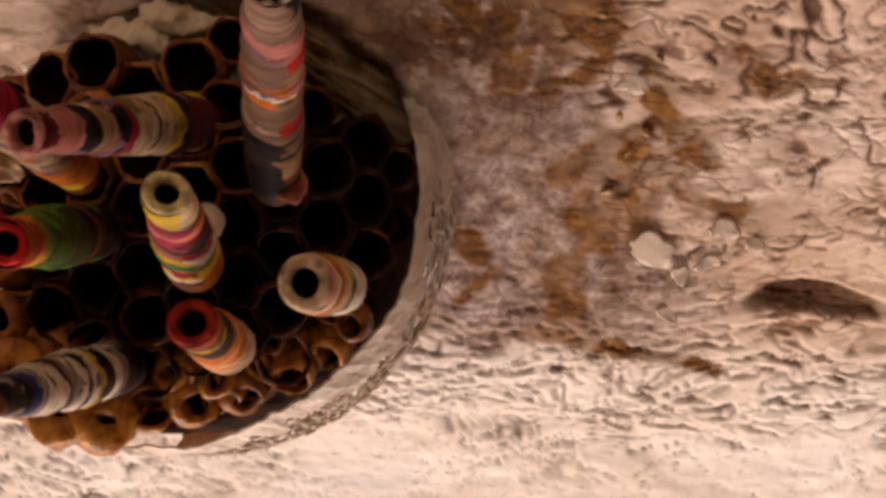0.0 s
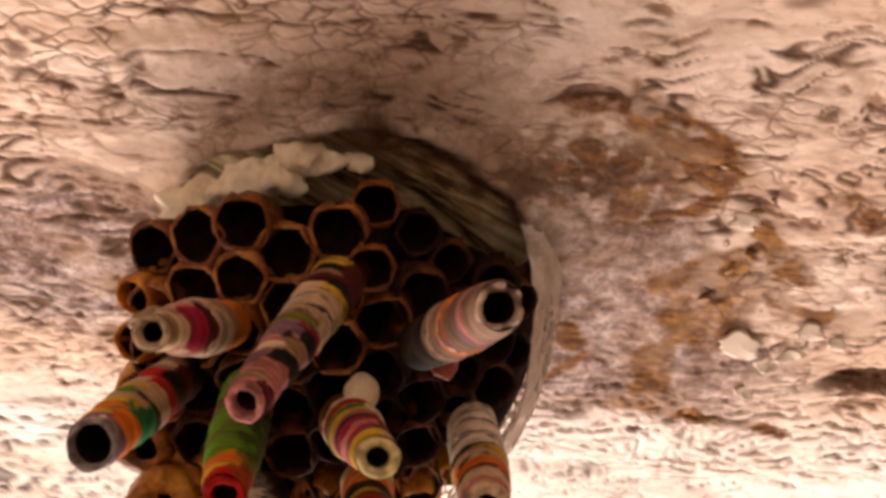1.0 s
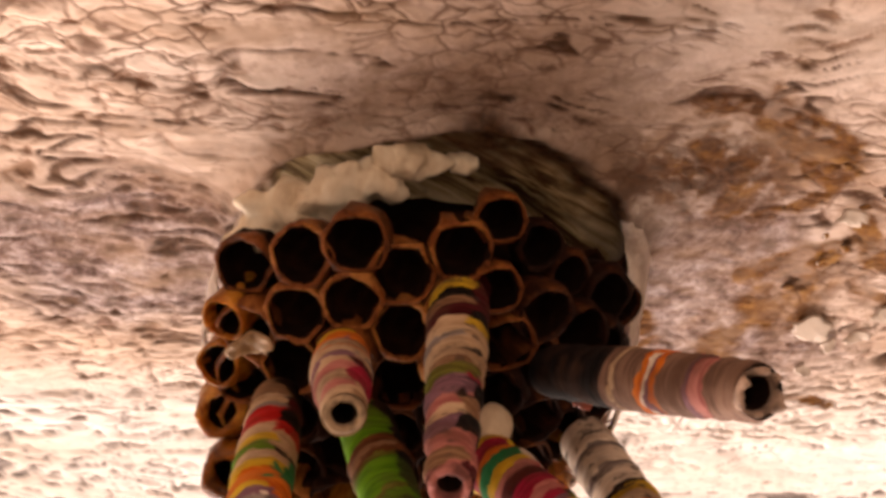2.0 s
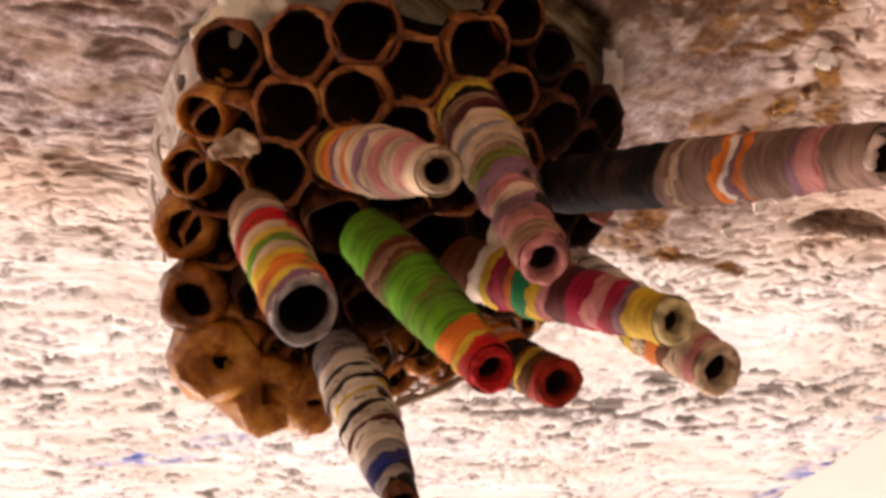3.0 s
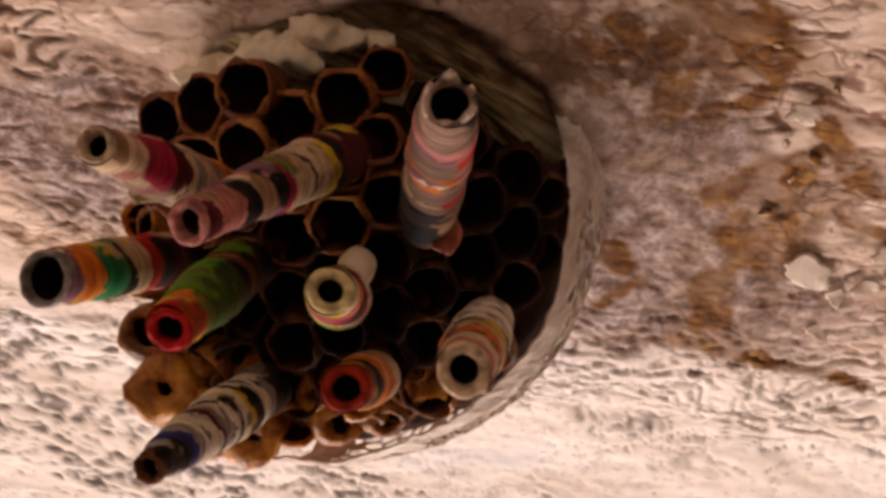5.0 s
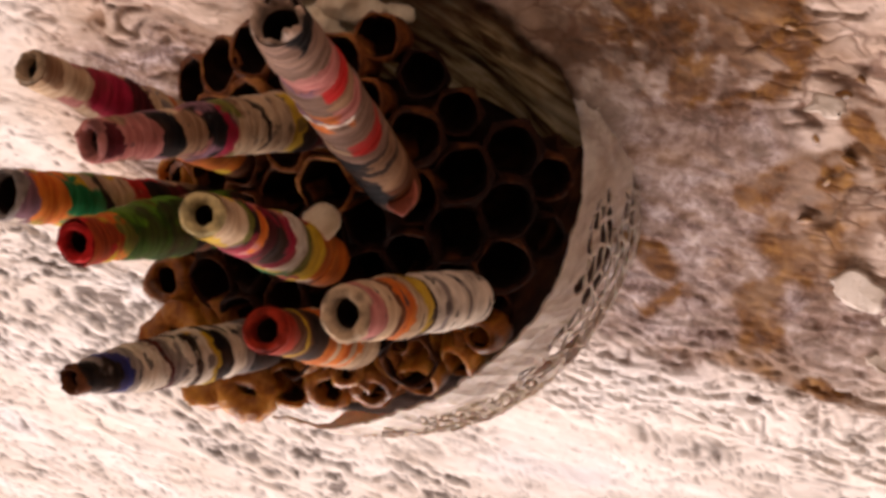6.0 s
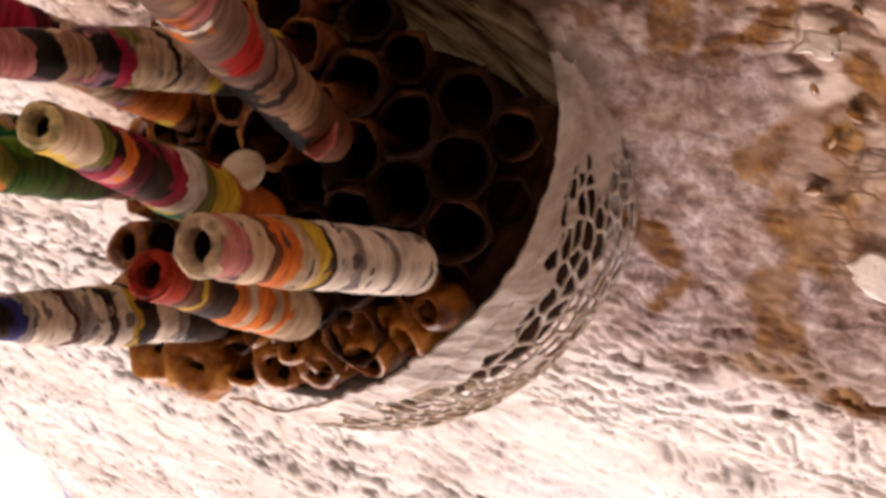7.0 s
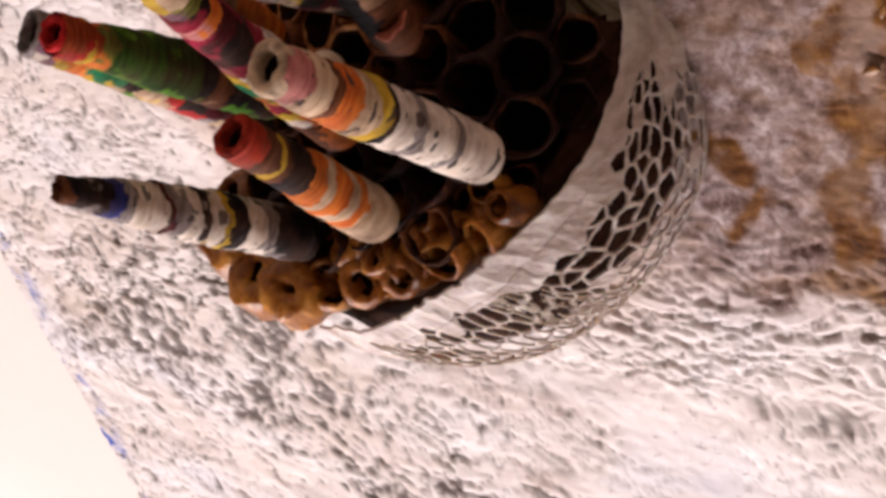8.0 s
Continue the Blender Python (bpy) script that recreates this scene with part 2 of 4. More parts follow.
def mm(x, y, below):
    """A place under the beam, from millimetres: x, y, and how far below its underside."""
    return Vector((x / 1000, y / 1000, BEAM_Z - below / 1000))


class Rough2D:
    """Smooth value noise on a plane, for whole arrays."""

    def __init__(self, seed):
        self.table = np.random.RandomState(seed).rand(256, 256)

    def at(self, x, y):
        xi, yi = np.floor(x).astype(int), np.floor(y).astype(int)
        fx, fy = x - xi, y - yi
        fx, fy = fx * fx * (3 - 2 * fx), fy * fy * (3 - 2 * fy)
        t = self.table
        a, b = t[xi % 256, yi % 256], t[(xi + 1) % 256, yi % 256]
        c, d = t[xi % 256, (yi + 1) % 256], t[(xi + 1) % 256, (yi + 1) % 256]
        return (a * (1 - fx) + b * fx) * (1 - fy) + (c * (1 - fx) + d * fx) * fy

    def fbm(self, x, y, octaves=4, gain=0.5):
        total, weight, top = 0.0, 1.0, 0.0
        for k in range(octaves):
            total = total + weight * self.at(x * 2**k + 17.3 * k, y * 2**k + 9.1 * k)
            top += weight
            weight *= gain
        return total / top


def ease(a, b, x):
    t = np.clip((x - a) / (b - a), 0, 1)
    return t * t * (3 - 2 * t)


def trail(x, y, way, width, soft=0.45):
    """1 along a bent line, falling to 0 at its width."""
    best = np.full_like(x, 1e9)
    for (x0, y0), (x1, y1) in zip(way, way[1:]):
        t = np.clip(((x - x0) * (x1 - x0) + (y - y0) * (y1 - y0)) / ((x1 - x0) ** 2 + (y1 - y0) ** 2), 0, 1)
        best = np.minimum(best, np.hypot(x - x0 - t * (x1 - x0), y - y0 - t * (y1 - y0)))
    return 1 - ease(1 - soft, 1 + soft, best / width)


def spot(x, y, cx, cy, rx, ry, soft=0.5):
    """1 inside an ellipse, falling to 0 past it."""
    return 1 - ease(1 - soft, 1 + soft, np.hypot((x - cx) / rx, (y - cy) / ry))


# ---- the room that closes the place ----
def room():
    def slab(name, *ranges, material=PLASTER):
        return tagged(new(name, mesh_of(name, box(bmesh.new(), *ranges), material, False)), kind="structure")

    slab("floor", -2.2, 2.0, -2.2, WALL_Y + 0.3, -0.1, 0.0, material=BOARDS)
    slab("ceiling", -2.2, 2.0, -2.2, WALL_Y + 0.3, CEILING, CEILING + 0.1)
    slab("wall_south", -2.2, 2.0, -2.3, -2.2, -0.1, CEILING + 0.1)
    slab("wall_west", -2.3, -2.2, -2.3, WALL_Y + 0.3, -0.1, CEILING + 0.1, material=DIM)
    slab("wall_east", 2.0, 2.1, -2.3, WALL_Y + 0.3, -0.1, CEILING + 0.1, material=DIM)
    bm = bmesh.new()
    for r in ((-2.2, WIN[0], 0, CEILING), (WIN[1], 2.0, 0, CEILING), (WIN[0], WIN[1], 0, WIN[2]), (WIN[0], WIN[1], WIN[3], CEILING)):
        box(bm, r[0], r[1], WALL_Y, WALL_Y + 0.28, r[2], r[3])
    tagged(new("wall_north", mesh_of("wall_north", bm, PLASTER, False)), kind="structure")


room()

# ---- the beam, with its flaking underside and the hollow that holds the nest ----
HOLLOW = (-31.0, 81.5, 24.0, 21.8)  # centre and radii, in millimetres


def steps(*runs):
    out = []
    for a, b, d in runs:
        out.append(np.arange(a, b - d * 0.01, d))
    return np.concatenate(out + [[runs[-1][1]]])


def beam():
    xs = steps((X0 * 1000, -80, 0.9), (-80, 62, 0.42), (62, X1 * 1000, 0.9))
    ys = steps((-700, 20, 24), (20, 38, 2), (38, 132, 0.34), (132, 245, 0.75), (245, WALL_Y * 1000, 24))
    x, y = np.meshgrid(xs, ys, indexing="ij")
    n1, n2, n3, n4 = (Rough2D(s) for s in (3, 5, 8, 13))
    wx = x + 12 * (n1.fbm(x / 13, y / 9, 3) - 0.5)
    wy = y + 11 * (n2.fbm(x / 13, y / 9, 3) - 0.5)
    true_ring = np.hypot((x - HOLLOW[0]) / HOLLOW[2], (y - HOLLOW[1]) / HOLLOW[3]) + 0.22 * (n3.fbm(x / 6, y / 6, 4, 0.6) - 0.5) * ease(84, 70, y)
    # scales of paint run across the beam, parted by cracks; some patches have lost their paint
    bare = 0.03 * spot(wx, wy, 30, 90, 16, 14) + 0.06 * spot(wx, wy, -62, 82, 14, 16)
    bare += 0.16 * spot(wx, wy, 48, 168, 52, 17) + 0.12 * spot(wx, wy, -76, 166, 32, 14) + 0.15 * spot(wx, wy, -135, 140, 52, 24)
    bare += 0.05 * spot(wx, wy, 32, 106, 26, 10) + 0.04 * spot(wx, wy, 36, 60, 26, 20) + 0.05 * spot(wx, wy, -72, 100, 16, 14)
    bare -= 0.08 * spot(wx, wy, 10, 142, 60, 15)
    smooth = np.clip(0.95 * spot(wx, wy, 6, 84, 15, 16) + 0.9 * spot(wx, wy, 11, 60, 12, 7) + 0.9 * spot(wx, wy, 16, 69, 5, 8) + 0.8 * spot(wx, wy, 15, 90, 7, 9) + 0.6 * spot(wx, wy, 22, 83, 8, 5) + 0.7 * spot(wx, wy, 15, 153, 60, 11) + 0.6 * spot(wx, wy, -25, 46, 40, 12) + 0.6 * spot(wx, wy, 25, 42, 25, 9), 0, 0.9)
    flakes = n3.fbm(wx / 8.0, wy / 3.6, 3, 0.42)
    small = n4.fbm(wx / 2.9, wy / 1.5, 3, 0.5)
    calm = ease(0.48, 0.68, n1.fbm(x / 20 + 9, y / 13 + 2, 3))
    smooth = np.clip(np.maximum(smooth, 0.85 * calm * (bare < 0.06) * (1 - spot(wx, wy, 0, 118, 60, 13))), 0, 0.92)
    crack = np.exp(-(((flakes - 0.5) / (0.018 + 0.05 * np.clip(bare, 0, 1))) ** 2)) * (1 - smooth)
    crack2 = np.exp(-(((small - 0.5) / 0.03) ** 2)) * (1 - smooth) * np.maximum(ease(0.46, 0.58, n1.fbm(x / 13 + 40, y / 8, 3)), 0.8 * spot(wx, wy, 0, 118, 60, 13))
    fine_x = wx + 1.4 * np.minimum(0, x + 75)
    scribble = np.exp(-(((n1.fbm(wx / 4.5 + 7, wy / 3.4 + 3, 2) - 0.5) / 0.034) ** 2)) * np.clip(1.6 * spot(wx, wy, 36, 70, 26, 27), 0, 1)
    lines = np.exp(-(((n2.fbm(wx / 13 + 1, wy / 2.2, 3) - 0.5) / 0.035) ** 2)) * np.clip(1.3 * np.maximum(spot(wx, wy, -15, 46, 60, 10), spot(wx, wy, -70, 84, 18, 30)), 0, 1)
    broken = ease(0.40, 0.55, n4.fbm(wx / 6 + 4, wy / 6, 2))
    extra = np.maximum(scribble, lines) * broken
    crack = np.maximum(crack, 0.9 * extra)
    pit = ease(0.0, 0.05, n2.fbm(fine_x / 5.2 + 50, wy / 1.9, 4, 0.55) - 0.715 + 1.15 * bare)
    paint = 1 - np.clip(np.maximum(np.maximum(crack, 0.75 * crack2), pit), 0, 1)
    ridges = n4.fbm(wx / 12, wy / 2.4, 4, 0.55)
    swell = n1.fbm(x / 45 + 3, y / 30, 2)
    granular = n2.fbm(x / 1.3, y / 1.0, 2)
    puff = np.clip(np.abs(flakes - 0.5) / 0.10, 0, 1) ** 0.6 + (0.5 + 0.9 * spot(wx, wy, 0, 119, 60, 14)) * np.clip(np.abs(small - 0.5) / 0.12, 0, 1) ** 0.6
    calmer = 0.5 + 0.5 * ease(96, 122, y)
    z = -0.45 * extra + calmer * ((0.55 * puff + 0.5 * (ridges - 0.5)) * (1 - 0.8 * smooth) - 0.55 * pit) + 2.4 * (swell - 0.5) + 0.22 * (granular - 0.5)
    lip = 1.1 * np.exp(-((true_ring - 1.06) / 0.06) ** 2)
    z += lip
    knot_and_shade = spot(x, y, 46 + 0 * x, 104.5 + 1.2 * np.sin(x / 4), 9.5, 2.6, 0.25)
    z -= 1.3 * knot_and_shade
    inside = 1 - ease(0.93, 1.02, true_ring)
    grainy = n4.fbm((x + 0.8 * y) / 11, (y - 0.8 * x) / 2.0, 4)
    z = z * (1 - inside) + inside * (-1.0 - 3.2 * ease(0.80, 0.45, true_ring) + 0.7 * (grainy - 0.5))
    # shade and stain under the hollow's upper rim, painted as a dark arc
    knot_and_shade = np.clip(knot_and_shade + 1.0 * np.exp(-((true_ring - 0.97 + 0.42 * (n2.fbm(x / 7, y / 7, 4, 0.6) - 0.5)) / 0.15) ** 2) * ease(82, 70, y) * ease(-46, -26, x), 0, 1)
    knot_and_shade = np.maximum(knot_and_shade, 0.85 * np.clip(extra * 1.5, 0, 1) * (1 - inside))
    far = (y < 20) | (y > 245)
    z[far] = 0
    edge = np.minimum(x - X0 * 1000, X1 * 1000 - x)
    z -= 2.5 * (1 - ease(0, 3.5, edge)) ** 2
    # stains
    sx = x + 5.0 * (n1.fbm(x / 4.5, y / 4.5, 4, 0.6) - 0.5)
    sy = y + 5.0 * (n2.fbm(x / 4.5 + 6, y / 4.5, 4, 0.6) - 0.5)
    stain = np.zeros_like(x)
    for width, way in ((2.6, ((3, 54), (11, 60), (15, 64))), (1.6, ((-4, 53), (5, 54))), (1.3, ((15, 64), (15, 69), (7, 73))), (1.2, ((21, 77), (15, 80), (10, 84), (13, 86), (16, 94), (11, 99))),
                       (2.0, ((19, 79), (20, 86), (19, 92))), (2.4, ((14, 92), (18, 95))), (2.2, ((11, 100), (12, 107))), (1.5, ((21, 72), (24, 79), (29, 81))), (1.4, ((-3, 61), (2, 66), (4, 71))),
                       (2.1, ((-3.5, 95), (-1, 97))), (1.2, ((2, 101), (-2, 106))), (1.3, ((26, 86), (33, 90))), (1.0, ((27, 66), (35, 70), (41, 69))), (1.2, ((8, 112), (20, 113), (34, 118)))):
        stain = np.maximum(stain, trail(sx, sy, way, 1.25 * width))
    stain *= 0.68 + 0.5 * ease(0.34, 0.56, n4.fbm(x / 3.2 + 8, y / 3.2, 4, 0.6))
    stain = np.maximum(stain, 1.0 * spot(sx, sy, 0, 65, 12, 9, 0.7) * ease(0.38, 0.54, n3.fbm(x / 2.4 + 2, y / 2.4, 4, 0.65)))
    haze = 0.85 * spot(wx, wy, 16, 84, 20, 26, 0.8) * ease(0.42, 0.62, n3.fbm(wx / 7 + 5, wy / 6, 4, 0.6))
    haze += 0.75 * (0.5 * spot(wx, wy, -30, 55, 30, 5, 0.7) + spot(wx, wy, -64, 72, 15, 17, 0.8)) * ease(0.38, 0.66, n2.fbm(wx / 9 + 3, wy / 2.4, 4, 0.6))
    stain = np.maximum(stain, 0.7 * haze).clip(0, 1) * (1 - inside)
    grey = np.clip(1.3 * spot(sx, sy, 4.5, 86, 9.5, 17, 0.6) + 1.1 * spot(wx, wy, -70, 86, 17, 15) + 0.12 * spot(wx, wy, -30, 53, 34, 8) + 0.75 * spot(wx, wy, 8, 104, 24, 10) + 0.30 * spot(wx, wy, 2, 70, 66, 38) + 0.2 * spot(sx, sy, -34, 54, 18, 6, 0.8), 0, 1) * (1 - inside)
    knot_and_shade = np.maximum(knot_and_shade, 0.75 * spot(sx, sy, -2, 65, 9, 6, 0.7) * ease(0.42, 0.56, n3.fbm(x / 3 + 12, y / 2.4, 4, 0.65)) * (1 - inside))
    blue = np.clip(spot(x, y, -51, 198, 9, 4) + spot(x, y, -36, 190, 7, 3) + ease(15, 4, edge) * ease(0.46, 0.56, n1.fbm(x / 8, y / 8, 3)) * ease(60, 120, y), 0, 1)
    nx, ny = x.shape
    co = np.stack([x / 1000, y / 1000, BEAM_Z - z / 1000], -1).reshape(-1, 3)
    ids = np.arange(nx * ny).reshape(nx, ny)
    quads = np.stack([ids[:-1, :-1], ids[:-1, 1:], ids[1:, 1:], ids[1:, :-1]], -1).reshape(-1, 4)
    me = bpy.data.meshes.new("beam_underside")
    me.vertices.add(len(co))
    me.vertices.foreach_set("co", co.ravel())
    me.loops.add(quads.size)
    me.loops.foreach_set("vertex_index", quads.ravel())
    me.polygons.add(len(quads))
    me.polygons.foreach_set("loop_start", np.arange(0, quads.size, 4))
    me.polygons.foreach_set("use_smooth", np.ones(len(quads), bool))
    # pale: white paint at high y; at far left, glare put into the colour
    for name, values in (("pale", np.maximum(ease(108, 126, y + 6 * (swell - 0.5)), ease(-82, -104, x + 14 * (swell - 0.5)))), ("paint", paint), ("stain", stain), ("grey", grey), ("wood", inside), ("blue", blue), ("knot_and_shade", knot_and_shade)):
        layer = me.attributes.new(name, "FLOAT", "POINT")
        layer.data.foreach_set("value", np.ascontiguousarray(values, np.float32).ravel())
    me.materials.append(BEAM)
    me.update(calc_edges=True)
    me.validate()
    ob = tagged(new("ceiling_beam", None), "old timber ceiling beam with flaking cream paint and brown stains", "beam", kind="structure")
    skin = new("underside", me)
    skin.parent = ob
    bm = bmesh.new()
    box(bm, X0, X1, -0.7, WALL_Y, BEAM_Z + 0.0125, CEILING)
    for xa, xb in ((X0, X0 + 0.0015), (X1 - 0.0015, X1)):
        box(bm, xa, xb, -0.7, WALL_Y, BEAM_Z + 0.0024, BEAM_Z + 0.0125)
    part("beam_core", bm, SIDE, ob, "painted beam sides", False)


beam()

# ---- the nest ----
COMB = mm(-32, 78, 25.8)                       # middle of the comb's open face
OUT = Vector((0, -0.48, -0.876)).normalized()  # the way the cells open
ACROSS = Vector((1, 0, 0))
ALONG = ACROSS.cross(OUT)                      # towards the window
OUTLINE = [(-25, -16), (-25.5, 0), (-23, 13), (-13, 22), (1, 19.5), (12, 17.5), (22, 12), (30, 4), (31, -8), (25, -16), (13, -24), (0, -27), (-17, -26)]


def on_comb(u, v, h=0.0):
    return COMB + (ACROSS * u + ALONG * v + OUT * h) / 1000


def face_height(u, v):
    side = -9.0 * (max(0.0, u - 5) / 17) ** 1.6 if u > 0 else -4.5 * (u / 22) ** 2 * (1 if v < 2 else max(0.2, 1 - (v - 2) / 10))
    return side - 2.5 * ((v + 2) / 22) ** 2


def within(u, v, poly):
    hit = False
    for (x0, y0), (x1, y1) in zip(poly, poly[1:] + poly[:1]):
        if (y0 > v) != (y1 > v) and u < x0 + (v - y0) * (x1 - x0) / (y1 - y0):
            hit = not hit
    return hit


def rim_distance(u, v, poly):
    best = 1e9
    for (x0, y0), (x1, y1) in zip(poly, poly[1:] + poly[:1]):
        t = max(0, min(1, ((u - x0) * (x1 - x0) + (v - y0) * (y1 - y0)) / ((x1 - x0) ** 2 + (y1 - y0) ** 2)))
        best = min(best, math.hypot(u - x0 - t * (x1 - x0), v - y0 - t * (y1 - y0)))
    return best


def cell_mesh(seed, depth, lip_out=0.0, cap=False, paper=None):
    """One six-sided paper cell: open at the top, closed below, with a thick uneven lip. Millimetres, scaled down."""
    rng = random.Random(seed)
    phase = [rng.uniform(-0.12, 0.12) for _ in range(6)]
    lift = [rng.uniform(-1.1, 0.7) for _ in range(6)]
    bm = bmesh.new()

    def hexagon(a, k, z):
        six = math.cos(math.pi / 6) / math.cos((a % (math.pi / 3)) - math.pi / 6)
        corner = phase[int(a / (math.pi / 3)) % 6]
        sharp = 0.70 if k <= 6 else 0.22
        return (sharp * six + 1 - sharp) * (1 + 0.4 * corner * (k > 5))

    r = 3.62
    outer = [(r * 0.55, -depth), (r * 0.86, -depth * 0.75), (r * 0.97, -depth * 0.35), (r, -1.6), (r * 0.99, -0.55), (r * 0.955, -0.08)]
    inner = [(3.16 + lip_out, 0.12), (2.96, 0.0), (2.84, -0.45), (2.82, -1.4), (2.78, -3.5), (2.4, -depth * 0.62), (1.5, -depth * 0.78), (0, -depth * 0.82)]
    if cap:
        inner = [(r * 0.9, 0.5), (r * 0.7, 1.2), (r * 0.35, 1.6), (0, 1.75)]
    lathe(bm, [(p * 0.001, z * 0.001) for p, z in [(0, -depth)] + outer + inner], 18, hexagon)
    for v in bm.verts:
        if v.co.z > -0.002:
            a = math.atan2(v.co.y, v.co.x) % (2 * math.pi)
            k = a / (math.pi / 3)
            f = k - int(k)
            v.co.z += (lift[int(k) % 6] * (1 - f) + lift[(int(k) + 1) % 6] * f) * 0.001 * (1 + v.co.z / 0.002)
        v.co += Vector((noise.noise(v.co * 900 + Vector((seed, 0, 0))), noise.noise(v.co * 900 + Vector((0, seed, 5))), 0)) * 0.0003
        v.co += Vector((noise.noise(v.co * 380 + Vector((seed, 3, 0))), noise.noise(v.co * 380 + Vector((3, seed, 5))), 0.6 * noise.noise(v.co * 500 + Vector((seed, seed, 5))))) * 0.0006
    me = mesh_of("cell", bm, paper or SHADED_CELL)
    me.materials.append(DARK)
    # cell mouths turn near-black inside, shade given by colour
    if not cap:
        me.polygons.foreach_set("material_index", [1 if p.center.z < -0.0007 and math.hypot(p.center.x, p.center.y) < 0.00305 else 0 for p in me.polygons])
    return me


def wasp_nest():
    nest = tagged(new("wasp_nest"), "brown paper wasp nest with open six-sided cells under the beam", "wasp nest")
    nest.location = mm(-32, 84, 6)
    bpy.context.view_layer.update()
    shaded_kinds = [cell_mesh(s, 13 + (s % 3)) for s in range(9)]
    lit_kinds = [cell_mesh(20 + s, 13 + (s % 3), paper=LIT_CELL) for s in range(7)]
    turn = Matrix((ACROSS, ALONG, OUT)).transposed().to_4x4()
    rng = random.Random(4)
    for i in range(-3, 10):
        for j in range(-8, 14):
            u, v = -15 + 5.4 * i, -12.1 - 2.7 * i + 6.3 * j
            if not within(u, v, OUTLINE):
                continue
            edge = rim_distance(u, v, OUTLINE)
            if edge < (3.4 if u < 0 or v > 8 else 1.6):
                continue
            h = face_height(u if u < 8 else 8 + (u - 8) * 0.80, v) + rng.uniform(-0.5, 0.5) - (1.6 if edge < 4.5 else 0)
            # shade among the tubes is put into colour: darker cells mid-comb, lighter outside
            me = rng.choice(lit_kinds if u < 12 and (edge < 6.0 or v < -5 + rng.uniform(-4, 4)) else shaded_kinds)
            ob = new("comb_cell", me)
            tilt = pose(0, 0, 0, -v * 0.55 + rng.uniform(-4, 4), u * (1.3 if u > 8 else 0.55) + rng.uniform(-4, 4), rng.uniform(-4, 4))
            u = u if u < 8 else 8 + (u - 8) * 0.80
            small = (u > 14 and edge < 6 and v > -10) or (u > 4 and v < -15)  # the last cells by the gauze are small
            m = Matrix.Translation(on_comb(u + rng.uniform(-0.4, 0.4) - 1.3 * small, v + rng.uniform(-0.4, 0.4), h)) @ turn @ tilt
            if v < -11:  # shallow cells where the comb meets the hollow
                m = m @ Matrix.Diagonal((1, 1, 0.5, 1))
            if small:
                m = m @ Matrix.Scale(0.8, 4)
            ob.parent = nest
            ob.matrix_parent_inverse = nest.matrix_world.inverted()
            ob.matrix_world = m
    # the mass of fibre behind the cells, narrowing into the hollow
    def outline_at(t, k):
        n = len(OUTLINE)
        f = t * n
        p, q = OUTLINE[int(f) % n], OUTLINE[(int(f) + 1) % n]
        g = f - int(f)
        return (p[0] * (1 - g) + q[0] * g) * k, (p[1] * (1 - g) + q[1] * g) * k

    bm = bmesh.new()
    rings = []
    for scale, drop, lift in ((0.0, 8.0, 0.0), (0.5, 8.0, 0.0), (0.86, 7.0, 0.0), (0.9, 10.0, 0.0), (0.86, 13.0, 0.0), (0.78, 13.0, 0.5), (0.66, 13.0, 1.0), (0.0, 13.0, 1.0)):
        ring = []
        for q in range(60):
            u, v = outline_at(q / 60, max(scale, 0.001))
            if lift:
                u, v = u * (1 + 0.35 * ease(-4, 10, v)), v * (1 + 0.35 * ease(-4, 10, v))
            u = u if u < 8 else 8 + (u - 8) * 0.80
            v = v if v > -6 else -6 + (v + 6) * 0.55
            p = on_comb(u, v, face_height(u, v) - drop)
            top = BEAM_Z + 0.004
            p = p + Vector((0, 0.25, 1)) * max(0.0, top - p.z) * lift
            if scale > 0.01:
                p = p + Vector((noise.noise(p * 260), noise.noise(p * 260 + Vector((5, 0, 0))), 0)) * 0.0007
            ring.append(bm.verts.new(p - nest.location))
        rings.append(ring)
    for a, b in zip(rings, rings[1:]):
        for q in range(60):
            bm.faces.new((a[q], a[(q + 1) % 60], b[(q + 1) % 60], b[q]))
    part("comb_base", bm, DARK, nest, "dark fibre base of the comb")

    # rounded, glossy outer cells along the free edge
    def cup(seed, r, depth, mouth):
        rr = random.Random(seed)
        dents = [rr.uniform(-0.1, 0.1) for _ in range(7)]
        bm = bmesh.new()
        out = [(0, -depth), (r * 0.6, -depth * 0.93), (r * 0.93, -depth * 0.7), (r * 1.04, -depth * 0.42), (r, -depth * 0.2), (r * 0.9, -0.5), (r * 0.86, 0.0)]
        into = [(r * (0.5 * mouth + 0.40), 0.35), (r * (0.8 * mouth + 0.14), 0.2), (r * mouth, -0.5), (r * mouth * 0.97, -2.0), (r * mouth * 0.8, -depth * 0.6), (0, -depth * 0.7)]
        lathe(bm, [(p * 0.001, z * 0.001) for p, z in out + into], 20, lambda a, k, z: 1 + 0.45 * dents[int(a / 0.9) % 7] * math.sin((a % 0.9) / 0.9 * math.pi))
        for v in bm.verts:
            w = v.co * 300 + Vector((seed * 3.0, seed, 0))
            v.co += Vector((noise.noise(w), noise.noise(w + Vector((7, 0, 0))), noise.noise(w + Vector((0, 9, 0))))) * 0.0010 * min(1.0, r / 3.6) ** 2 + Vector((noise.noise(w * 3), noise.noise(w * 3 + Vector((4, 0, 0))), 0)) * 0.0004 * (r / 3.6) ** 2
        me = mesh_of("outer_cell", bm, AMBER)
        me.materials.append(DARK)
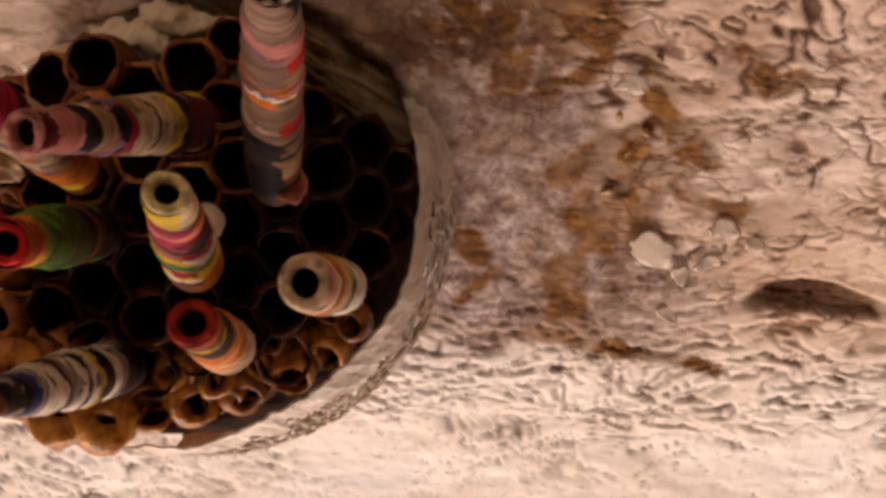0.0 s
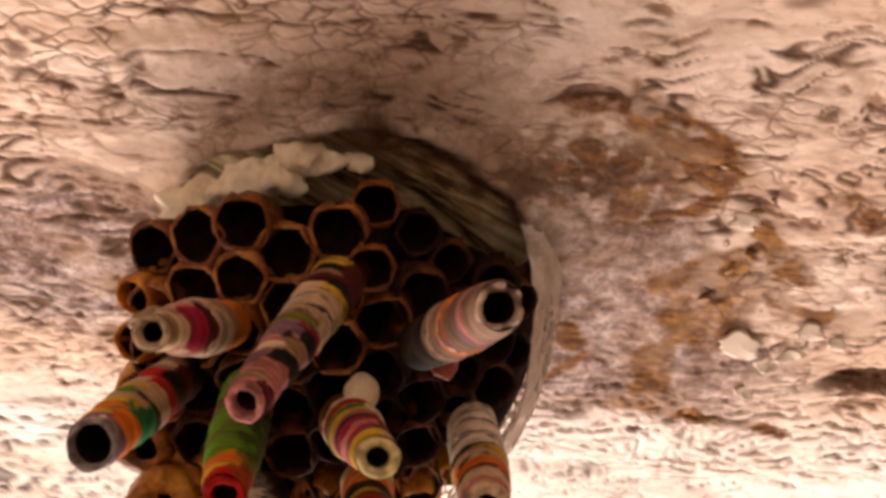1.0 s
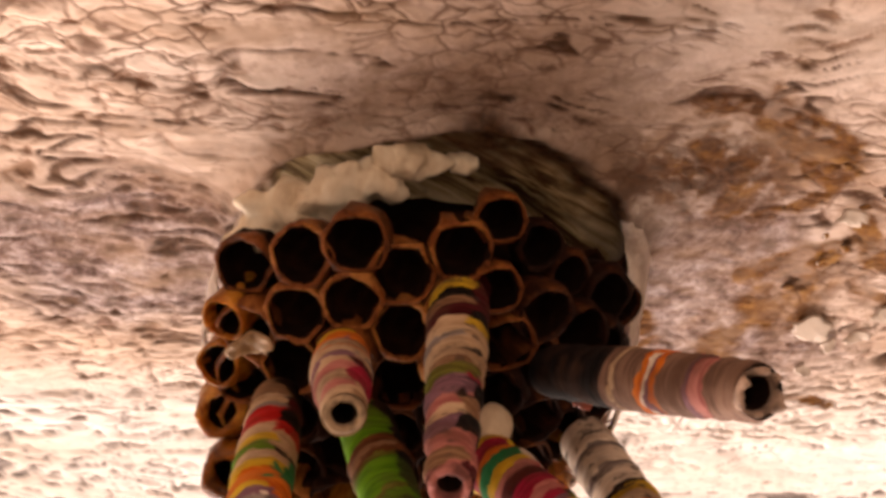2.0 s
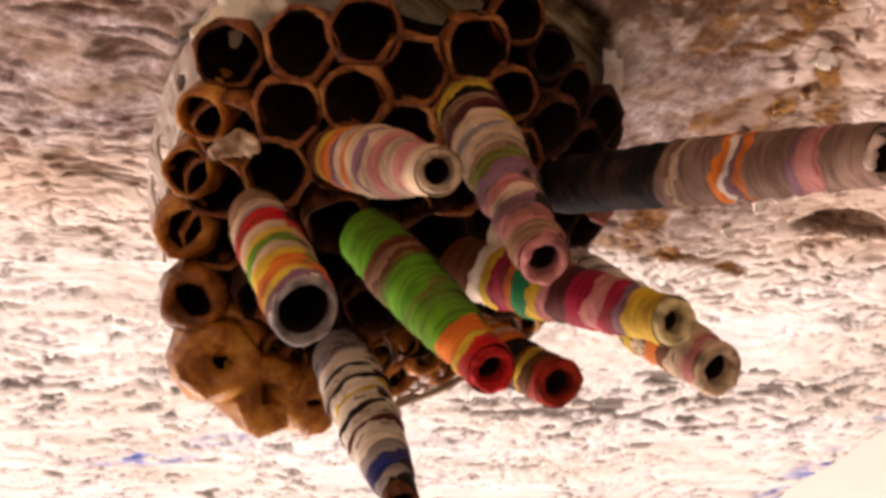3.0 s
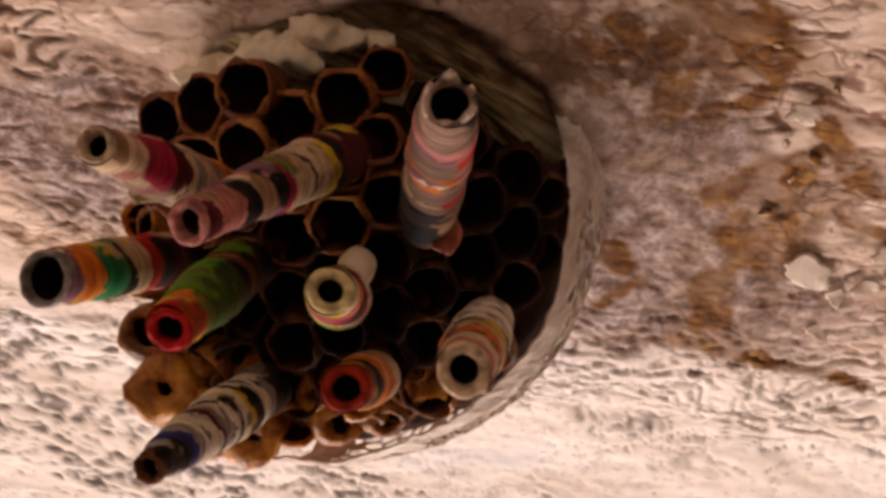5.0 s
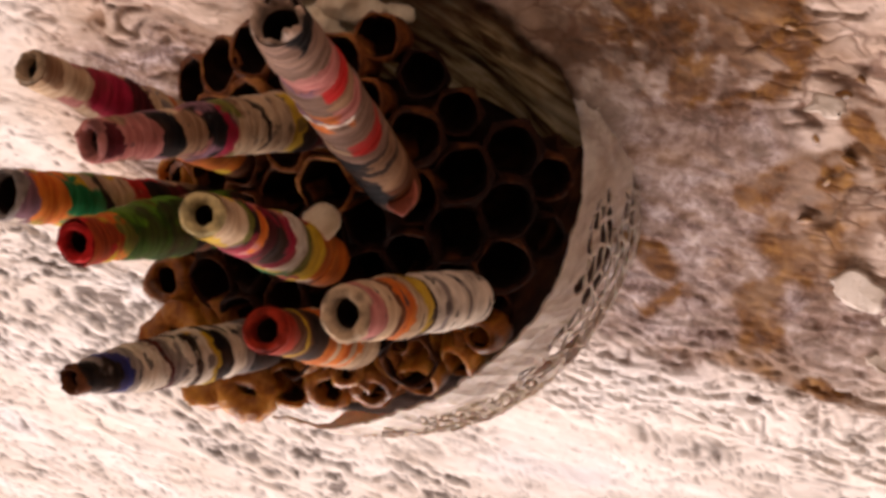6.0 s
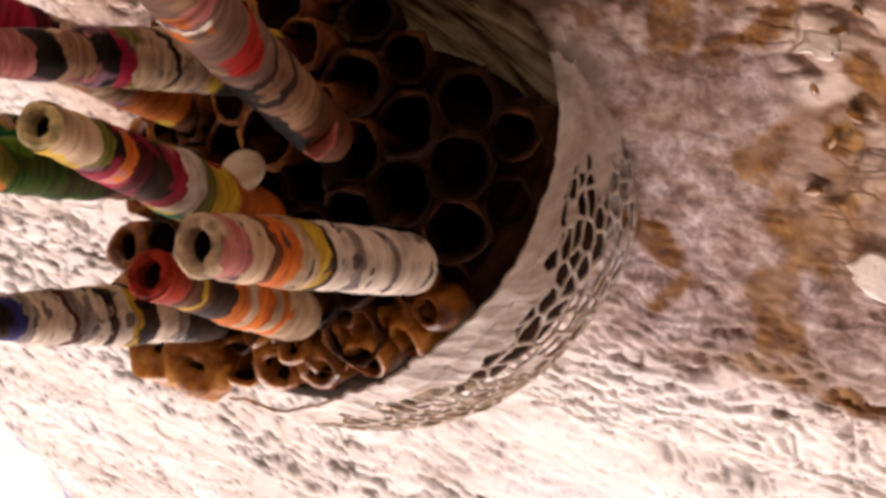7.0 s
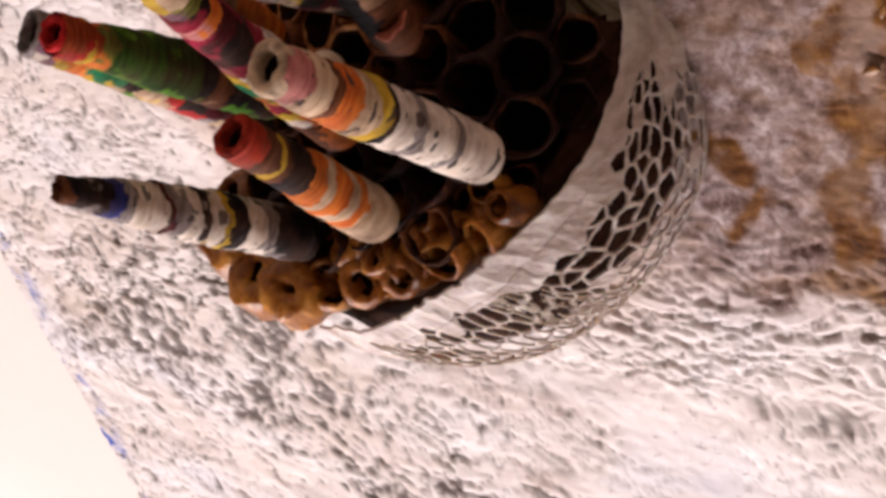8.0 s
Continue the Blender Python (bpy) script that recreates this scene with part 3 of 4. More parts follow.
        # inner faces take the same painted shade as the cells
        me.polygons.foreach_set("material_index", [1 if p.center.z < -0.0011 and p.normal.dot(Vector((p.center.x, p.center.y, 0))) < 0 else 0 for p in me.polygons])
        return me

    k = 0
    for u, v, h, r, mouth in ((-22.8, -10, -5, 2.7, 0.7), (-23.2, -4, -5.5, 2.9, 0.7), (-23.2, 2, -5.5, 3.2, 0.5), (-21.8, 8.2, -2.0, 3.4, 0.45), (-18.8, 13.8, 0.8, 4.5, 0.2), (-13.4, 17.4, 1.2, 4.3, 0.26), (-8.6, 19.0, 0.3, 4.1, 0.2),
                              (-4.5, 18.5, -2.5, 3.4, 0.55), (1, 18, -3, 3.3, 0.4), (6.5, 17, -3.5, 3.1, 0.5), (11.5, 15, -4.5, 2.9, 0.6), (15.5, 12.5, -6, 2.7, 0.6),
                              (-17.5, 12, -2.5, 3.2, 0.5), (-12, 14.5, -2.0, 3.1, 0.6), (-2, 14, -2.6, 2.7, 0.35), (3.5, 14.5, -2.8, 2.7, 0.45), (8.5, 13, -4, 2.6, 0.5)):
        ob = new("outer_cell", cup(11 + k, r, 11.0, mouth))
        ob["label"] = "glossy amber rounded cell"
        ob.parent = nest
        ob.matrix_parent_inverse = nest.matrix_world.inverted()
        ob.matrix_world = Matrix.Translation(on_comb(u, v, h)) @ turn @ pose(0, 0, 0, -max(v, 0) * 1.3, u * 1.0, 37 * k)
        k += 1
    # small half-built cells crowded along the free edge
    for q in range(24):
        u = -17 + 35 * q / 23 + rng.uniform(-1, 1)
        v = 18.3 - 0.013 * (u + 6) ** 2 + rng.uniform(-5.5, 0.6)
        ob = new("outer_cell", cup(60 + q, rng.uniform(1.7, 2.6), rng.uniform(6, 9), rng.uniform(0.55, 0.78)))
        ob["label"] = "small half-built amber cell"
        ob.parent = nest
        ob.matrix_parent_inverse = nest.matrix_world.inverted()
        ob.matrix_world = Matrix.Translation(on_comb(u, v, face_height(min(u, 14), v) - 2.0 + rng.uniform(-0.8, 0.8))) @ turn @ pose(0, 0, 0, -v * 1.1 + rng.uniform(-22, 22), u * 0.9 + rng.uniform(-22, 22), rng.uniform(0, 180))
    return nest


NEST = wasp_nest()


# ---- the pale gauze skirt from the comb's edge to the beam ----
def along_curve(points, t):
    """A smooth curve through points, t from 0 to 1."""
    n = len(points) - 1
    k = min(int(t * n), n - 1)
    f = t * n - k
    p0, p1, p2, p3 = (Vector(points[max(0, min(n, k + d))]) for d in (-1, 0, 1, 2))
    return 0.5 * (2 * p1 + (p2 - p0) * f + (2 * p0 - 5 * p1 + 4 * p2 - p3) * f * f + (3 * p1 - p0 - 3 * p2 + p3) * f**3)


def skirt(name, inner, middle, outer, is_hole, label, ns=760, nt=110, ragged=0.03, band=0.12):
    """A thin sheet lofted between three curves; is_hole(s, t) says where it is open."""
    ob = tagged(new(name), label, "gauze")
    cells = []
    holed = []
    places = []
    for a in range(ns + 1):
        s = a / ns
        i, m, o = (along_curve(c, s) for c in (inner, middle, outer))
        for b in range(nt + 1):
            t = b / nt
            p = i * (1 - t) * (1 - 2 * t) + m * 4 * t * (1 - t) + o * t * (2 * t - 1)
            wob = noise.fractal(Vector((s * 30, t * 5, 1)), 1.0, 2.0, 4) + 1.5 * noise.noise(Vector((s * 11, t * 1.5, 7))) * (1 - t)
            p = p + Vector((0.5, 0.3, 0.5)) * wob * (0.42 if 0 < b < nt else 0.25)
            places.append(mm(p.x, p.y, p.z))
    for a in range(ns):
        for b in range(nt):
            s, t = (a + 0.5) / ns, (b + 0.5) / nt
            if ragged and t + ragged * noise.noise(Vector((s * 40, 3, 0))) < 0.01:
                continue
            if is_hole(s, t):
                continue
            q = a * (nt + 1) + b
            (cells if t < band else holed).append((q, q + nt + 1, q + nt + 2, q + 1))
    for what, faces in (("edge_band", cells), ("netting", holed)):
        used = {}
        bm = bmesh.new()
        for f in faces:
            for v in f:
                if v not in used:
                    used[v] = bm.verts.new(places[v])
            bm.faces.new([used[v] for v in f])
        child = part(what, bm, GAUZE, ob, "solid pale edge" if what == "edge_band" else "open net of pale threads")
        solid = child.modifiers.new("thickness", "SOLIDIFY")
        solid.thickness, solid.offset = 0.00032, 0
    return ob


def net_hole(s, t):
    """Openings between threads: long meshes at the bend, shorter ones in rows along the lower edge."""
    if s < 0.14 and t > 0.12 + s / 0.15 + 0.15 * noise.noise(Vector((s * 60, t * 5, 3))):  # the upper end tapers away
        return True
    low = float(ease(0.56, 0.66, s))
    solid = 0.23 - 0.09 * low + 0.12 * noise.noise(Vector((s * 25, 1, 0)))
    if s < 0.27 + 0.10 * noise.noise(Vector((t * 7, 5, 2))) or s > 0.93 or t < solid or t > 0.965:
        return False
    size_s, size_t = 0.038 - 0.014 * low, 0.092 + 0.035 * low
    p = (s + 0.006 * noise.noise(Vector((s * 30, t * 6, 4)))) / size_s + 0.9 * t
    q = (t + 0.03 * noise.noise(Vector((s * 30, t * 6, 9)))) / size_t
    near, second, owner = 9.0, 9.0, 0.0
    jitter = 0.40 - 0.22 * low
    for i in range(int(p) - 1, int(p) + 2):
        for j in range(int(q) - 1, int(q) + 2):
            w = Vector((i * 0.731 + 0.37, j * 0.913 + 0.19, 2.3 + low * 0))
            cu = i + 0.5 + 0.5 * (j % 2) + jitter * 1.6 * noise.noise(w)
            cv = j + 0.5 + jitter * 1.6 * noise.noise(w + Vector((31.7, 0, 0)))
            d = math.hypot(p - cu, q - cv)
            if d < near:
                near, second, owner = d, near, noise.noise(w * 3.7)
            elif d < second:
                second = d
    return owner < 0.6 and second - near > 0.11 - 0.02 * low + 0.16 * max(0.0, owner)


def strip_hole(s, t):
    return any(((s - a) / c) ** 2 + ((t - b) / d) ** 2 < 1 for a, b, c, d in ((0.3, 0.5, 0.03, 0.2), (0.55, 0.45, 0.05, 0.25), (0.75, 0.5, 0.05, 0.3), (0.9, 0.4, 0.03, 0.2)))


SKIRT_IN = [(-12.5, 65, -1.5), (-8.6, 75.4, 1.8), (-7.2, 83, 9.5), (-9.0, 89, 20), (-16.0, 93.6, 27.6), (-23, 97.2, 31.2), (-31.5, 100.2, 33.2), (-40, 101, 33.6)]
SKIRT_MID = [(-11, 65, -1), (-6.6, 76, 1.8), (-4.6, 85, 6), (-5.2, 95, 11), (-10.5, 103.5, 17.5), (-19, 109, 22), (-28, 111, 25), (-38, 109, 28)]
SKIRT_OUT = [(-9.5, 64, -2), (-4.6, 76, -0.8), (-3.0, 87, -0.6), (-4.5, 98, 1), (-11, 108, 6), (-19.5, 114, 12), (-27, 115, 17), (-38, 112, 22)]
skirt("gauze_skirt", SKIRT_IN, SKIRT_MID, SKIRT_OUT, net_hole, "torn pale gauze skirt with slits joining nest and beam")


def flank_backing(nest):
    """A dark sheet added just inside the gauze as the comb's flank; it darkens the holes."""
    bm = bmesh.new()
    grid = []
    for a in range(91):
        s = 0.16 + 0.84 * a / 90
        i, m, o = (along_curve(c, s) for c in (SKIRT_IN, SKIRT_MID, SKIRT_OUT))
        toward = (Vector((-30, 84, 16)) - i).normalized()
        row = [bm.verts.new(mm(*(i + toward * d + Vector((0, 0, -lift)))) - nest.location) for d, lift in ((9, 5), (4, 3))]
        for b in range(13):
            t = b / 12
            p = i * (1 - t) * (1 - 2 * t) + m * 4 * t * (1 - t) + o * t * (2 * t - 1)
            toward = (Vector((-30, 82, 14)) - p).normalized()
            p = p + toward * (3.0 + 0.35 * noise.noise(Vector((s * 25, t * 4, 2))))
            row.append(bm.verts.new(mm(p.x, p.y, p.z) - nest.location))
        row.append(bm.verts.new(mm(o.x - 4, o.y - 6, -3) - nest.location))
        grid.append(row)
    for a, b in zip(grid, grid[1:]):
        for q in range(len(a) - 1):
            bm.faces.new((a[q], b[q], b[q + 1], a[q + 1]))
    ob = part("comb_flank", bm, FLANK_BACKING, nest, "dark sheet added behind the gauze as the comb's flank")
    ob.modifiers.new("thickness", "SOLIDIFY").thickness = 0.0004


flank_backing(NEST)
skirt("gauze_strip",
      [(-52, 70, 6), (-55.3, 77, 12), (-56.6, 84, 17), (-56.2, 91, 21)],
      [(-52.6, 69.6, 4.5), (-56.2, 77, 9.5), (-57.5, 84.5, 14), (-57, 91.5, 18)],
      [(-53, 69, 3), (-56.8, 77, 7), (-58.2, 85, 11), (-57.6, 92, 15)],
      strip_hole,
      "thin pale gauze strip along the edge of the nest", 120, 24)


def crust():
    """Lumps grown together along the upper edge of the hollow."""
    lumps = ((-51.5, 71.0, 6, 3.2), (-50, 68.8, 5, 3.4), (-47, 67.4, 4.5, 3.6), (-44.5, 66.0, 4.8, 3.0), (-42, 64.6, 3.6, 3.3), (-39, 64.2, 3.2, 3.1), (-36.5, 62.0, 2.0, 2.8), (-34, 63.0, 1.6, 2.2), (-29.5, 63.8, 0.6, 1.7))
    ob = tagged(new("pale_crust"), "lumpy pale crust along the edge of the hollow", "crust")
    for a, b in ((0, 3), (3, 6), (6, 9)):
        bm = bmesh.new()
        for k, (x, y, d, r) in enumerate(lumps[a:b]):
            blob(bm, mm(x, y, d), (r * 0.00105, r * 0.00074, r * 0.00078), a + k + 31, 0.6, 3, 1.3)
        lump = part("crust_lump", bm, CRUST, ob)
        joined = lump.modifiers.new("grown together", "REMESH")
        joined.mode, joined.voxel_size, joined.use_smooth_shade = "VOXEL", 0.0004, True


crust()


# ---- the rolled-paper tubes ----
CREAM, PINK, MAUVE = (0.50, 0.36, 0.23), (0.42, 0.16, 0.14), (0.20, 0.10, 0.13)
RED, CRIMSON, MAROON = (0.42, 0.014, 0.012), (0.30, 0.012, 0.040), (0.075, 0.008, 0.011)
ORANGE, YELLOW, TAN = (0.55, 0.15, 0.016), (0.54, 0.36, 0.025), (0.27, 0.155, 0.085)
TAUPE = (0.20, 0.12, 0.085)
GREEN, OLIVE, JADE = (0.10, 0.25, 0.008), (0.15, 0.15, 0.022), (0.018, 0.17, 0.06)
BLACK, GREY, NAVY, WHITE, BROWN = (0.008, 0.006, 0.006), (0.26, 0.22, 0.20), (0.02, 0.028, 0.15), (0.66, 0.57, 0.47), (0.12, 0.04, 0.014)


def strip_mesh(f0, f1, length, radius, lean_x, lean_y, rng, seed, last):
    """One wound strip of paper from f0 to f1 of the tube's length: tucked ends, small steps where it laps over itself."""
    count = max(3, int((f1 - f0) * length / 0.00055))
    proud = rng.uniform(-0.10, 0.14)
    phase, oval = rng.uniform(0, 6), rng.uniform(0.015, 0.05)
    profile, lap = [], 0.0
    for k in range(-1, count + 2):
        f = f0 + (f1 - f0) * min(max(k, 0), count) / count + (-0.010 if k < 0 else 0.010 if k > count else 0)
        if k % 2 == 0:
            lap = rng.uniform(-0.10, 0.10)
        tuck = 0.88 if (k < 0 or (k > count and not last)) else 0.985 if k in (0, count) else 1.0
        profile.append(((radius(f) + proud + lap) * tuck / 1000, min(f, 0.985) * length))
    bm = bmesh.new()

    def squash(q, k, z):
        return 1 + oval * math.cos(2 * q + phase) + 0.035 * noise.noise(Vector((math.cos(q) * 2, math.sin(q) * 2, z * 420 + seed)))

    lathe(bm, profile, 30, squash)
    for v in bm.verts:
        v.co.z -= (lean_x * v.co.x + lean_y * v.co.y) * float(ease(0.99, 0.90, v.co.z / length))
    return bm


def paper_tube(tip, base, inside, radii, bands, other, tip_colour, bore, label, marks=0.0, fat=1.0, torn=0.0):
    """A wound paper tube from its base in a cell to its open tip. radii: (share of the length, millimetres)."""
    a, b = mm(*base), mm(*tip)
    way = (b - a).normalized()
    a = a - way * inside / 1000
    length = (b - a).length
    rng = random.Random(int(abs(tip[0] * 100)))
    seed = rng.uniform(0, 50)
    ob = tagged(new("paper_tube"), label, "paper tube", "rolled paper tubes in the nest")
    right = (ACROSS - way * way.x).normalized()
    axis = Matrix((right, way.cross(right), way)).transposed()
    ob.matrix_world = Matrix.Translation(a) @ axis.to_4x4()

    def radius(f):
        return float(np.interp(f, [p for p, _ in radii], [q for _, q in radii])) * fat

    mat = tube_paper("printed_paper", length, bands, other, marks)
    starts = [at for at, _ in bands] + [1.0]
    for f0, f1 in zip(starts, starts[1:]):
        if f0 < 0.985:
            part("paper_strip", strip_mesh(f0, min(f1, 0.985), length, radius, 0.28, -0.2, rng, seed, f1 >= 1.0), mat, ob)
    z = length * 0.985
    r0 = radius(1.0) / 1000
    bore = bore * fat / 1000

    def rough_end(q, k, h):
        return 1 + 0.05 * math.cos(2 * q + seed) + (0.05 + 0.1 * torn) * noise.noise(Vector((math.cos(q) * 1.6, math.sin(q) * 1.6, seed)))

    bm = bmesh.new()
    lathe(bm, [(r0 * 0.96, z - 0.0012), (r0 * 1.01, z - 0.0002), (r0 * 0.97, z + 0.0003), ((r0 + bore) / 2, z + 0.00045), (bore * 1.08, z + 0.0003), (bore, z - 0.0002), (bore, z - 0.0010)], 32, rough_end)
    for v in bm.verts:
        q = math.atan2(v.co.y, v.co.x)
        ragged = noise.noise(Vector((math.cos(q) * 2.2, math.sin(q) * 2.2, seed + 3)))
        if v.co.z > z - 0.0008:
            v.co.z += (0.0004 + 0.0032 * torn) * ragged
    rim = Mat("tube_rim_paper", 0.7, 0.0, 0.08)
    w = rim.coords()
    rim.colour(rim.mix(rim.ramp(rim.noise(w, 620, 4), [(0.36, (0, 0, 0)), (0.60, (1, 1, 1))]), tuple(c * 0.35 for c in tip_colour), tip_colour))
    part("tube_rim", bm, rim.bump(rim.noise(w, 1500, 2), 0.5, 0.0003).m, ob, "torn ragged paper end" if torn else "rolled paper end")
    # the bore's shade is put into its colour
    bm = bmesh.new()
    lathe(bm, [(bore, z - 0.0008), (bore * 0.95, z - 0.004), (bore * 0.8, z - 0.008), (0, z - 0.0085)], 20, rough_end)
    part("tube_bore", bm, BORE_SHADE, ob, "bore of the tube, shaded by its colour")
    return ob


def bands(*runs):
    return [(min(0.999, at), colour) for at, colour in runs]


def tubes():
    # barrel-shaped, cream and orange
    paper_tube((-42.7, 45, 40.8), (-42.4, 74.3, 17.7), 1, [(0, 2.2), (0.2, 2.6), (0.45, 2.95), (0.7, 2.6), (0.9, 1.75), (1, 1.55)],
               bands((0, BROWN), (0.2, YELLOW), (0.26, ORANGE), (0.38, MAUVE), (0.42, CREAM), (0.5, ORANGE), (0.55, CREAM), (0.6, MAUVE), (0.64, CREAM), (0.70, PINK), (0.78, CREAM), (0.84, PINK), (0.9, CREAM)),
               bands((0, BROWN), (0.22, ORANGE), (0.40, TAN), (0.48, CREAM), (0.56, GREY), (0.60, CREAM), (0.64, MAROON), (0.72, CRIMSON), (0.84, CREAM), (0.93, TAN)),
               CREAM, 0.95, "barrel-shaped paper tube banded cream, orange and mauve")
    # long, tapered, maroon and cream
    paper_tube((-34.5, 48.8, 45), (-30.3, 66.6, 16.5), 3, [(0, 2.9), (0.3, 2.85), (0.55, 2.5), (0.8, 1.95), (1, 1.65)],
               bands((0, TAN), (0.10, YELLOW), (0.16, BLACK), (0.20, TAN), (0.26, MAROON), (0.33, CREAM), (0.40, GREY), (0.44, CREAM), (0.52, TAN), (0.56, OLIVE), (0.62, MAUVE), (0.68, PINK), (0.74, CREAM), (0.78, MAUVE), (0.83, PINK), (0.9, TAN), (0.95, PINK)),
               bands((0, MAROON), (0.30, BLACK), (0.34, YELLOW), (0.38, CREAM), (0.48, BLACK), (0.50, CREAM), (0.59, CRIMSON), (0.63, BLACK), (0.70, TAN), (0.77, BLACK), (0.83, PINK), (0.95, MAROON)),
               PINK, 1.0, "long tapering paper tube banded maroon, cream and pink", 0.6, fat=1.1)
    # crimson, green and yellow
    paper_tube((-22.9, 52.5, 47.3), (-27.8, 71.8, 32.2), 7, [(0, 2.5), (0.4, 2.5), (0.6, 2.3), (0.8, 1.9), (0.9, 1.7), (1, 1.65)],
               bands((0, BROWN), (0.18, WHITE), (0.24, YELLOW), (0.30, CRIMSON), (0.36, ORANGE), (0.41, JADE), (0.48, YELLOW), (0.53, PINK), (0.57, MAROON), (0.64, CRIMSON), (0.72, PINK), (0.77, CRIMSON), (0.82, MAUVE), (0.86, YELLOW)),
               bands((0, ORANGE), (0.28, YELLOW), (0.38, OLIVE), (0.44, WHITE), (0.53, CRIMSON), (0.59, BLACK), (0.67, MAROON), (0.73, ORANGE), (0.78, BLACK), (0.82, OLIVE), (0.87, CREAM)),
               (0.62, 0.50, 0.24), 0.85, "paper tube banded crimson, green and yellow with a cream end", fat=1.14)
    # wide open mouth, red and yellow
    paper_tube((-49.5, 57.5, 44.8), (-48.9, 77.0, 24.1), 2, [(0, 2.5), (0.3, 2.7), (0.7, 2.55), (1, 2.3)],
               bands((0, TAN), (0.16, CREAM), (0.25, GREY), (0.30, RED), (0.43, CREAM), (0.52, YELLOW), (0.58, GREEN), (0.64, CREAM), (0.70, YELLOW), (0.77, ORANGE), (0.86, YELLOW), (0.91, MAUVE), (0.95, WHITE)),
               bands((0, BLACK), (0.2, MAROON), (0.32, BLACK), (0.42, RED), (0.5, CREAM), (0.62, BLACK), (0.66, JADE), (0.82, ORANGE), (0.94, MAUVE)),
               GREY, 1.75, "wide-mouthed paper tube banded red, yellow and cream", fat=1.08)
    # longest, taupe; the nest's shade on its foot is painted black
    paper_tube((-13.4, 36.5, 42.6), (-20.2, 66.9, 24.6), 3, [(0, 2.2), (0.2, 2.3), (0.6, 2.25), (0.85, 1.98), (1, 1.62)],
               bands((0, BLACK), (0.43, TAUPE), (0.47, CREAM), (0.49, TAUPE), (0.60, ORANGE), (0.625, WHITE), (0.64, MAUVE), (0.66, ORANGE), (0.68, TAUPE), (0.79, MAUVE), (0.81, PINK), (0.87, TAUPE)),
               bands((0, BROWN), (0.2, TAN), (0.32, BLACK), (0.34, TAN), (0.40, BLACK), (0.42, TAUPE), (0.47, RED), (0.53, TAUPE), (0.66, PINK), (0.70, TAN), (0.75, RED), (0.79, PINK), (0.86, TAUPE), (0.95, BLACK)),
               (0.50, 0.36, 0.28), 1.15, "long taupe paper tube with coloured flecks, shade painted on its foot", fat=1.18, torn=0.5)
    # green; the shade on its +x side is painted in near-black greens
    paper_tube((-36.3, 56.5, 49.6), (-39, 70.3, 31.5), 5, [(0, 2.4), (0.3, 2.45), (0.6, 2.3), (0.85, 1.8), (1, 1.5)],
               bands((0, GREEN), (0.26, BROWN), (0.31, TAN), (0.35, BROWN), (0.38, OLIVE), (0.42, GREEN), (0.60, OLIVE), (0.62, GREEN), (0.80, ORANGE), (0.88, YELLOW), (0.91, RED)),
               bands((0, BLACK), (0.30, BROWN), (0.38, BLACK), (0.44, (0.03, 0.06, 0.010)), (0.62, (0.04, 0.095, 0.010)), (0.80, OLIVE), (0.86, (0.30, 0.05, 0.01))),
               RED, 0.9, "green paper tube with an orange and red end", fat=1.2)
    # short, red-lipped
    paper_tube((-24.5, 70, 44.1), (-26.0, 82.4, 34.1), 6, [(0, 2.7), (0.4, 2.6), (0.6, 2.35), (0.8, 2.05), (1, 2.0)],
               bands((0, CREAM), (0.22, ORANGE), (0.30, CREAM), (0.38, ORANGE), (0.46, CREAM), (0.52, ORANGE), (0.60, BLACK), (0.74, BROWN), (0.78, YELLOW), (0.82, BROWN), (0.90, (0.34, 0.03, 0.010))),
               [], (0.34, 0.03, 0.012), 1.15, "short orange paper tube with a black band and red lip", fat=1.1)
    # pale with print
    paper_tube((-13.1, 62.8, 46.1), (-14.3, 80, 27.5), 4, [(0, 2.35), (0.25, 2.5), (0.6, 2.4), (0.8, 2.15), (1, 1.95)],
               bands((0, WHITE), (0.22, GREY), (0.27, WHITE), (0.40, GREY), (0.45, WHITE), (0.56, BLACK), (0.585, YELLOW), (0.64, CREAM), (0.70, ORANGE), (0.78, BROWN), (0.82, CREAM), (0.90, PINK)),
               [], CREAM, 1.05, "pale paper tube with black print and an orange band", 0.9, fat=1.22)
    # grey and navy
    paper_tube((-39.8, 70.1, 54.6), (-39.0, 86.2, 35.4), 5, [(0, 2.9), (0.25, 3.1), (0.5, 2.85), (0.75, 2.25), (0.88, 1.8), (1, 1.45)],
               bands((0, GREY), (0.18, WHITE), (0.28, BLACK), (0.31, WHITE), (0.37, BLACK), (0.41, WHITE), (0.45, YELLOW), (0.48, WHITE), (0.54, BLACK), (0.57, WHITE), (0.63, MAROON), (0.65, WHITE), (0.76, GREY), (0.81, NAVY), (0.88, GREY), (0.92, BLACK)),
               bands((0, BLACK), (0.20, GREY), (0.26, WHITE), (0.34, BLACK), (0.40, YELLOW), (0.42, WHITE), (0.48, BLACK), (0.52, WHITE), (0.57, GREY), (0.63, MAROON), (0.65, WHITE), (0.76, GREY), (0.80, NAVY), (0.85, BLACK)),
               BROWN, 0.9, "grey paper tube with navy and black bands", 0.8)


tubes()


